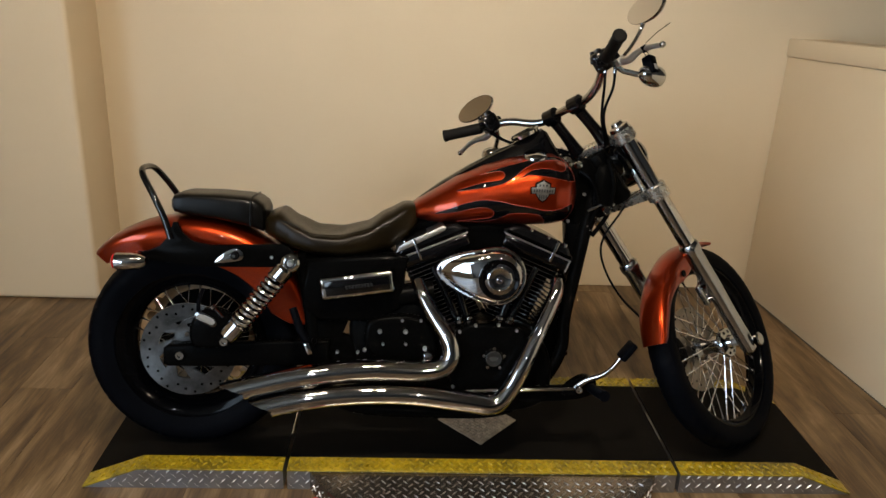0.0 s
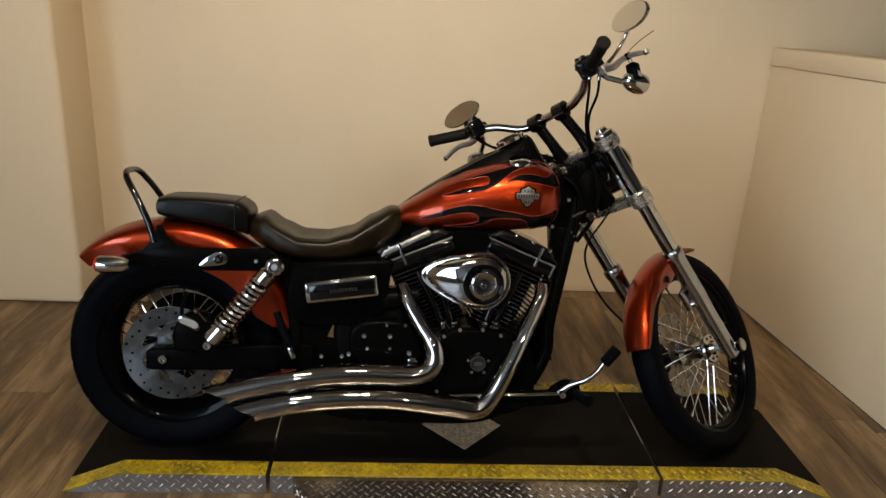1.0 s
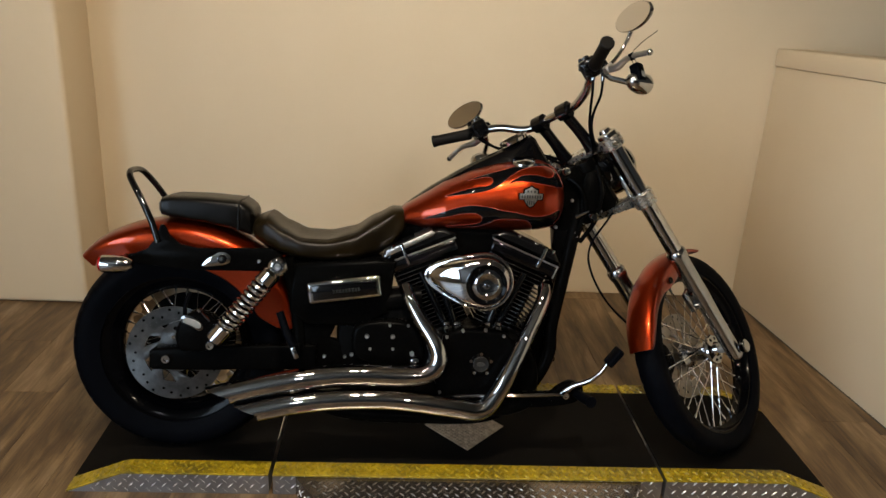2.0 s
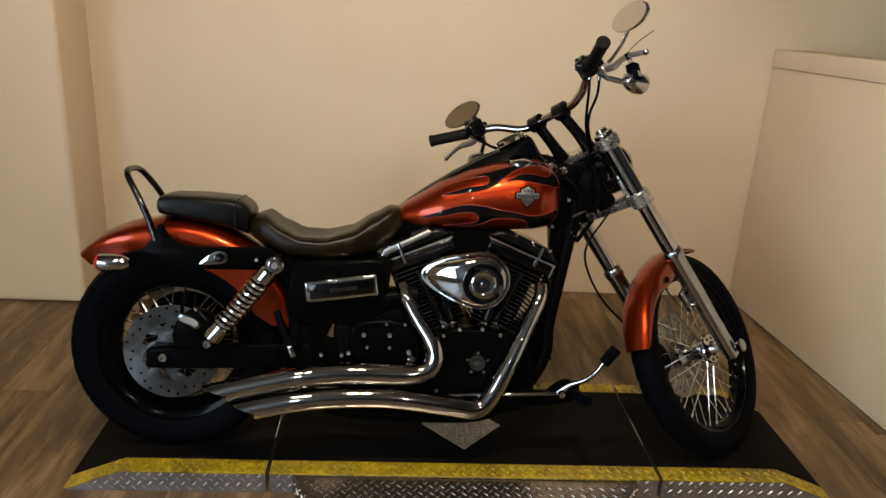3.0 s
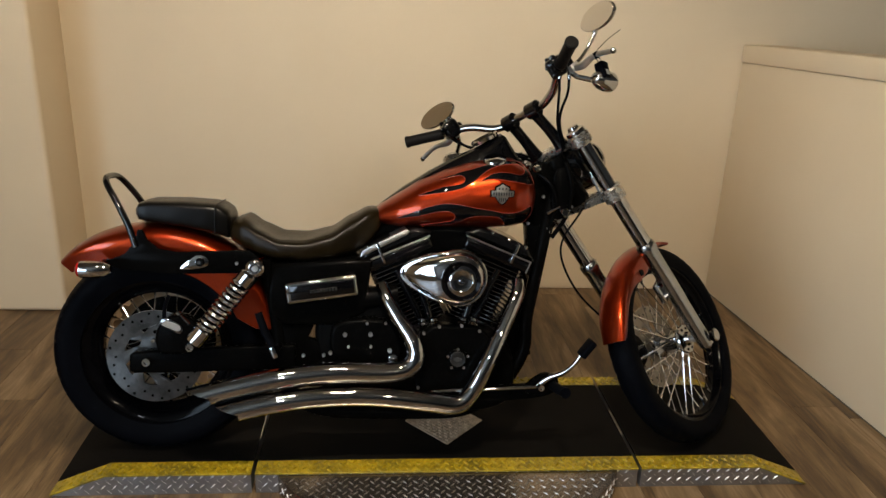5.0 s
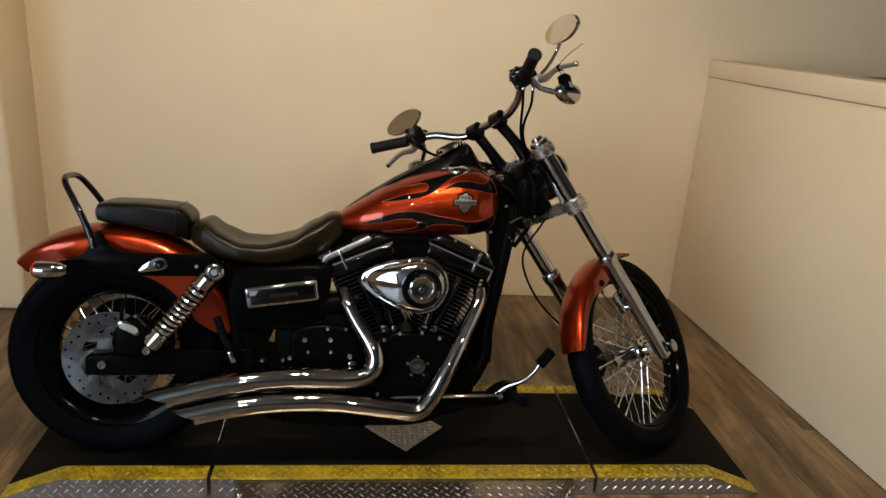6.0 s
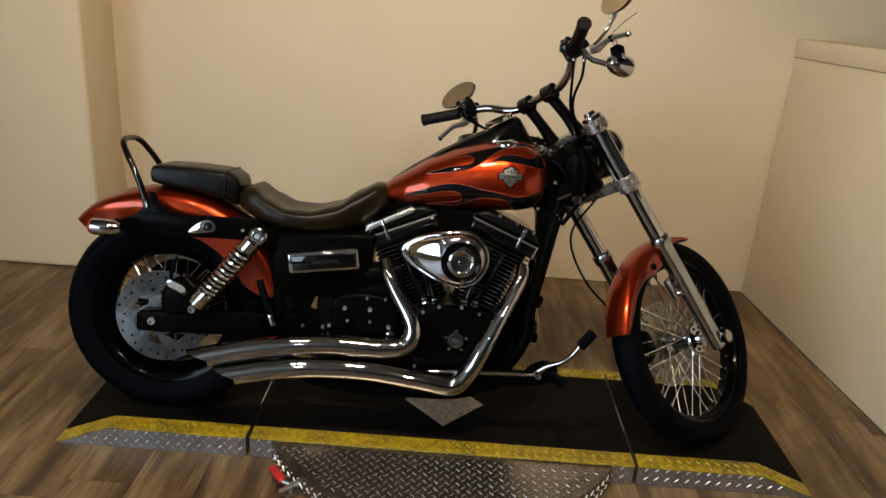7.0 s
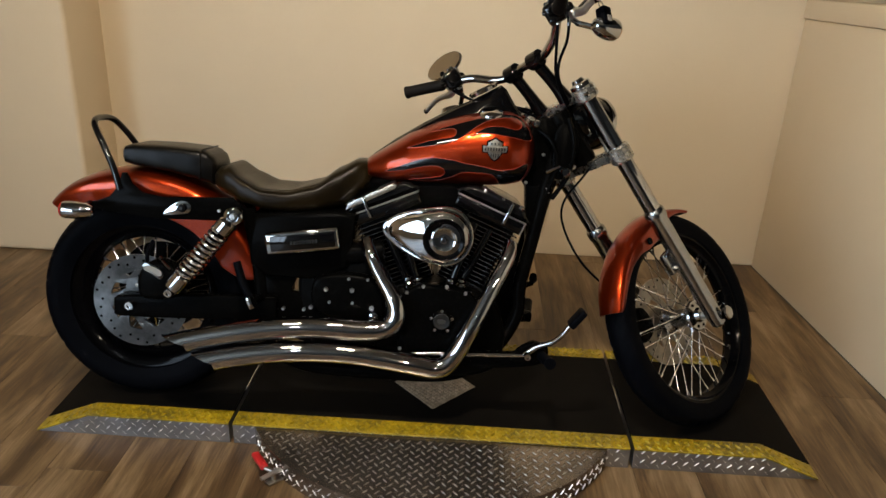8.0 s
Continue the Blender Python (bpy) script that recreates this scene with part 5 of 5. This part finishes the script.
for z, w in ((0.775, 0.022), (0.572, 0.026)):
    part("triple_clamp", Geo().prism(loop2([(-0.13, -0.025), (-0.06, -0.045), (0, -0.05), (0.06, -0.045), (0.13, -0.025), (0.13, 0.022), (0.06, 0.012), (0, 0.012), (-0.06, 0.012), (-0.13, 0.022)], 4), w, FORK @ pose(-0.006, 0, z, 0, 0, 90) @ pose(0, 0, 0, -90, 0, 0), 0.005, 3), CAST, bike, "bare cast triple clamp")
for s in (-1, 1):
    ri = part("handlebar_riser", Geo().tube(curve([(-0.012, s * 0.052, 0.785), (-0.020, s * 0.050, 0.84), (-0.036, s * 0.048, 0.908)], 4), [0.024, 0.019, 0.017, 0.018], 18, FORK), GLOSS_BLACK, bike, "gloss black handlebar riser")
    part("riser_clamp", Geo().tube([(-0.037, s * 0.030, 0.930), (-0.037, s * 0.068, 0.930)], 0.025, 22, FORK), GLOSS_BLACK, ri, "gloss black bar clamp")
half = [(-0.037, 0.0, 0.930), (-0.037, 0.06, 0.930), (-0.045, 0.085, 0.930), (-0.056, 0.115, 0.936), (-0.066, 0.165, 0.957), (-0.080, 0.205, 0.985), (-0.110, 0.258, 1.014), (-0.164, 0.346, 1.054)]
left_half = [(-0.037, 0.06, 0.930), (-0.045, 0.085, 0.931), (-0.054, 0.115, 0.945), (-0.062, 0.165, 0.978), (-0.077, 0.203, 0.996), (-0.110, 0.258, 1.016), (-0.164, 0.346, 1.054)]
bar = part("handlebar", Geo().tube(curve([(x, -y, z) for x, y, z in reversed(half)] + left_half, 6), 0.0127, 18, FORK), CHROME, bike, "chrome wide handlebar")
for s in (-1, 1):
    a, b = Vector((-0.104, s * 0.248, 1.0125)), Vector((-0.166, s * 0.350, 1.056))
    A = FORK @ along(a, b)
    Lg = (b - a).length
    part("grip", Geo().lathe([(0.014, 0.0), (0.0175, 0.004), (0.0185, 0.012), (0.0175, 0.02), (0.0175, Lg - 0.012), (0.0195, Lg - 0.006), (0.0195, Lg - 0.001), (0.016, Lg + 0.002), (0, Lg + 0.002)], 24, A), PAD_RUBBER, bar, "black rubber grip")
    sw = part("switch_housing", Geo().box((0.056, 0.052, 0.058), FORK @ Matrix.Translation((-0.088, s * 0.226, 1.012)) @ pose(0, 0, 0, 0, 0, s * 58), 0.012, 3), GLOSS_BLACK, bar, "black switch housing")
    for du, dv, dw, bw in ((-0.030, -0.010, 0.012, 0.014), (-0.031, 0.008, 0.014, 0.010), (-0.026, -0.002, -0.016, 0.016), (0.004, -0.018, 0.030, 0.013), (-0.012, 0.012, 0.031, 0.015)):
        part("switch_button", Geo().box((bw, bw, 0.012), FORK @ Matrix.Translation((-0.088, s * 0.226, 1.012)) @ pose(du, dv * s, dw, 0, 20, s * 58), 0.004, 2), GLOSS_BLACK, sw)
    part("clamp_screw", Geo().lathe([(0.005, 0), (0.005, 0.006), (0.003, 0.007), (0, 0.006)], 10, FORK @ pose(-0.086, s * 0.222, 1.041)), CHROME, sw)
    part("switch_button", Geo().box((0.012, 0.020, 0.010), FORK @ pose(-0.120, s * 0.232, 1.015, 0, 0, s * 58), 0.003), SATIN_BLACK, sw)
    part("master_cylinder", Geo().box((0.055, 0.045, 0.036), FORK @ Matrix.Translation((-0.060, s * 0.232, 1.0)) @ pose(0, 0, 0, 0, 0, s * 58), 0.010, 3), GLOSS_BLACK if s < 0 else SATIN_BLACK, bar, "black control perch")
    lev = [(-0.062, s * 0.250, 0.985), (-0.069, s * 0.287, 0.977), (-0.073, s * 0.317, 0.983), (-0.078, s * 0.347, 0.984), (-0.090, s * 0.400, 0.973)]
    lv = part("control_lever", Geo().tube(curve(lev, 5), [0.011, 0.0115, 0.0090, 0.0078, 0.0070], 12, FORK), STEEL, bar, "polished control lever")
    part("lever_pivot", Geo().box((0.030, 0.036, 0.022), FORK @ pose(-0.060, s * 0.252, 0.984, 0, 0, s * 25), 0.005, 2), STEEL, lv, "polished lever pivot")
    bolt(lv, *(FORK @ Vector((-0.062, s * 0.256, 0.996))), 0.006, 0.006, CHROME)
    part("lever_ball", Geo().lathe([(0.0, -0.009), (0.006, -0.007), (0.009, 0), (0.006, 0.007), (0, 0.009)], 14, FORK @ Matrix.Translation(lev[-1])), ALLOY, lv)
    # mirror: stem, shell and glass
    stem = [(-0.050, s * 0.240, 0.985), (-0.020, s * 0.262, 0.990), (0.018, s * 0.290, 1.008), (0.050, s * 0.320, 1.036), (0.058, s * 0.338, 1.060)]
    mi = part("mirror", Geo().tube(curve(stem, 5), [0.0065, 0.006, 0.0055, 0.006, 0.007], 12, FORK), CHROME, bike, "chrome oval rear-view mirror")
    MM = FORK @ Matrix.Translation((0.036, s * 0.346, 1.066))
    S3 = pose(0, 0, 0, 0, 0, s * 17) @ pose(0, 0, 0, 0, -57, 0) @ Matrix.Diagonal((0.036, 0.071, 1, 1))
    part("mirror_shell", Geo().lathe([(1.0, 0.0), (1.03, -0.004), (1.0, -0.010), (0.8, -0.016), (0.4, -0.020), (0, -0.021)], 40, MM @ S3), CHROME, mi, "chrome mirror shell")
    part("mirror_glass", Geo().lathe([(0.97, 0.0), (0.97, 0.0015), (0, 0.0015)], 40, MM @ S3), MIRROR, mi, "mirror glass")
    # bullet turn signal hung under the perch
    ts = part("front_turn_signal", Geo().lathe([(0.006, -0.045), (0.016, -0.040), (0.026, -0.022), (0.030, 0.002), (0.030, 0.024), (0.028, 0.030)], 32, FORK @ pose(-0.055, s * 0.312, 0.908, 0, 125, 0)), CHROME, bike, "chrome bullet turn signal")
    part("signal_lens", Geo().lathe([(0.027, 0.028), (0.024, 0.036), (0.012, 0.041), (0, 0.042)], 28, FORK @ pose(-0.055, s * 0.312, 0.908, 0, 125, 0)), LENS_AMBER, ts, "amber signal lens")
    part("signal_arm", Geo().tube([(-0.062, s * 0.236, 0.985), (-0.060, s * 0.25, 0.955), (-0.062, s * 0.30, 0.915)], 0.008, 10, FORK), CHROME, ts)
zip_tie = part("lever_tie", Geo().tube([(-0.0775, -0.345, 0.975), (-0.0775, -0.345, 0.993)], 0.0085, 12, FORK), RUBBER, bar, "black zip tie round the lever")
part("tie_tail", Geo().tube([(-0.070, -0.352, 0.995), (-0.060, -0.388, 1.004), (-0.050, -0.428, 1.008)], 0.0011, 6, FORK), RUBBER, zip_tie)
fob = part("lever_clip", Geo().box((0.030, 0.030, 0.052), FORK @ pose(-0.060, -0.326, 0.934, 0, 35, 0), 0.005, 2), RUBBER, bar, "black clip with a pale square mark")
part("clip_mark", Geo().box((0.014, 0.0015, 0.016), FORK @ pose(-0.064, -0.3418, 0.926, 0, 35, 0), 0.0003, 1), GREY_LABEL, fob)
part("clip_ring", Geo().tube([(-0.045 + 0.009 * math.cos(a), -0.326, 0.966 + 0.009 * math.sin(a)) for a in np.linspace(0, 2 * math.pi, 18, endpoint=False)], 0.0014, 6, FORK, closed=True), CHROME, fob, "steel key ring")
hl = part("headlight", Geo().lathe([(0.0, -0.085), (0.035, -0.078), (0.062, -0.05), (0.074, -0.01), (0.076, 0.03), (0.076, 0.045)], 44, FORK @ pose(0.075, 0, 0.690, 0, 125, 0)), GLOSS_BLACK, bike, "gloss black headlight bucket")
HLM = FORK @ pose(0.075, 0, 0.690, 0, 125, 0)
part("headlight_ring", Geo().turned([(0.066, 0.040), (0.080, 0.040), (0.082, 0.050), (0.078, 0.060), (0.066, 0.058)], 44, HLM), CHROME, hl, "chrome headlight ring")
part("headlight_lens", Geo().lathe([(0.068, 0.052), (0.05, 0.064), (0.02, 0.069), (0, 0.07)], 36, HLM), MIRROR, hl, "clear headlight lens")
flange = part("hub_flange", Geo().lathe([(0.014, -0.008), (0.046, -0.006), (0.048, 0.0), (0.046, 0.005), (0.024, 0.010), (0.020, 0.022), (0.0, 0.022)], 40, FORK @ pose(0, -0.052, 0, 90)), CHROME, front_wheel, "chrome hub flange with drilled holes")
hm = Geo().lathe([(0.0055, 0), (0.0055, 0.0025), (0, 0.0025)], 12).mesh("flange_hole", SATIN_BLACK)
for k in range(8):
    t = 2 * math.pi * k / 8
    piece("flange_hole", hm, flange, FORK @ pose(0.035 * math.cos(t), -0.058, 0.035 * math.sin(t), 90))
# front fender
SKIRT = ((47, 56, 66, 76, 84, 95, 104, 116, 132, 140, 143), (0.10, 0.20, 0.48, 1.0, 1.15, 1.12, 0.88, 0.68, 0.52, 0.43, 0.28))
ff = part("front_fender", fender(FORK, 47, 143, sect(0.051, 0.349, 0.072), 60, lambda f: float(np.interp(47 + 96 * f, *SKIRT)), taper=0.2), ORANGE, bike, "burnt orange front fender")
for s in (-1, 1):
    part("fender_slot", Geo().lathe([(0.011, -0.002), (0.011, 0.002), (0, 0.002)], 14, FORK @ pose(-0.012, s * 0.0535, 0.286, 90 if s < 0 else -90)), SATIN_BLACK, ff, "dark slot in the fender tab")
cables = (
    [(-0.100, -0.235, 1.000), (-0.120, -0.215, 0.956), (-0.124, -0.18, 0.910), (-0.122, -0.15, 0.868), (-0.079, -0.10, 0.806), (-0.02, -0.05, 0.77)],
    [(-0.068, -0.245, 0.986), (-0.096, -0.22, 0.935), (-0.117, -0.18, 0.898), (-0.117, -0.15, 0.861), (-0.069, -0.10, 0.802), (-0.01, -0.05, 0.77)],
    [(-0.090, 0.232, 0.985), (-0.082, 0.225, 0.951), (-0.088, 0.19, 0.918), (-0.084, 0.14, 0.882), (-0.052, 0.09, 0.838), (-0.013, 0.06, 0.786)],
    [(-0.105, 0.232, 0.985), (-0.090, 0.215, 0.945), (-0.088, 0.18, 0.915), (-0.084, 0.14, 0.884), (-0.058, 0.09, 0.836), (-0.03, 0.06, 0.78)])
for way in cables:
    part("control_cable", Geo().tube(curve(way, 8), 0.0042, 8, FORK), RUBBER, bike, "black control cable")
for way in cables[:2]:
    part("cable_elbow", Geo().tube(curve(way, 8)[:5], 0.0056, 10, FORK), ALLOY, bike, "chrome throttle cable elbow")
hose = curve([(0.0, -0.01, 0.575), (-0.047, 0.02, 0.556), (-0.122, 0.05, 0.536), (-0.147, 0.08, 0.493), (-0.152, 0.10, 0.414), (-0.152, 0.10, 0.325), (-0.119, 0.10, 0.221), (-0.09, 0.095, 0.12)], 8)
part("brake_hose", Geo().tube(hose, 0.0036, 8, FORK), RUBBER, bike, "black front brake hose")
part("front_caliper", Geo().prism(loop2([(-0.15, 0.02), (-0.16, 0.08), (-0.12, 0.12), (-0.08, 0.10), (-0.085, 0.03)], 4), 0.06, FORK @ pose(0, 0.07, 0), 0.010, 3), SATIN_BLACK, bike, "black front brake caliper")

# ---- floorboards ----
slab("floor", ROOM_L - 0.15, ROOM_R + 0.15, ROOM_F - 0.15, BACK + 0.15, -0.12, -0.006, SATIN_BLACK, "wood-look laminate floor in long boards", "floor", 0)
floor = bpy.data.objects["floor"]
BW, BL = 0.187, 1.26
board = Geo().box((BW - 0.0007, BL - 0.0007, 0.008), None, 0.0007, 1).mesh("plank", WOOD, 0)
rnd = random.Random(4)
x = ROOM_L + BW / 2
while x < ROOM_R + 0.05:
    y = ROOM_F - rnd.random() * BL + BL / 2
    while y - BL / 2 < BACK:
        piece("plank", board, floor, pose(x, y, -0.0045))
        y += BL
    x += BW
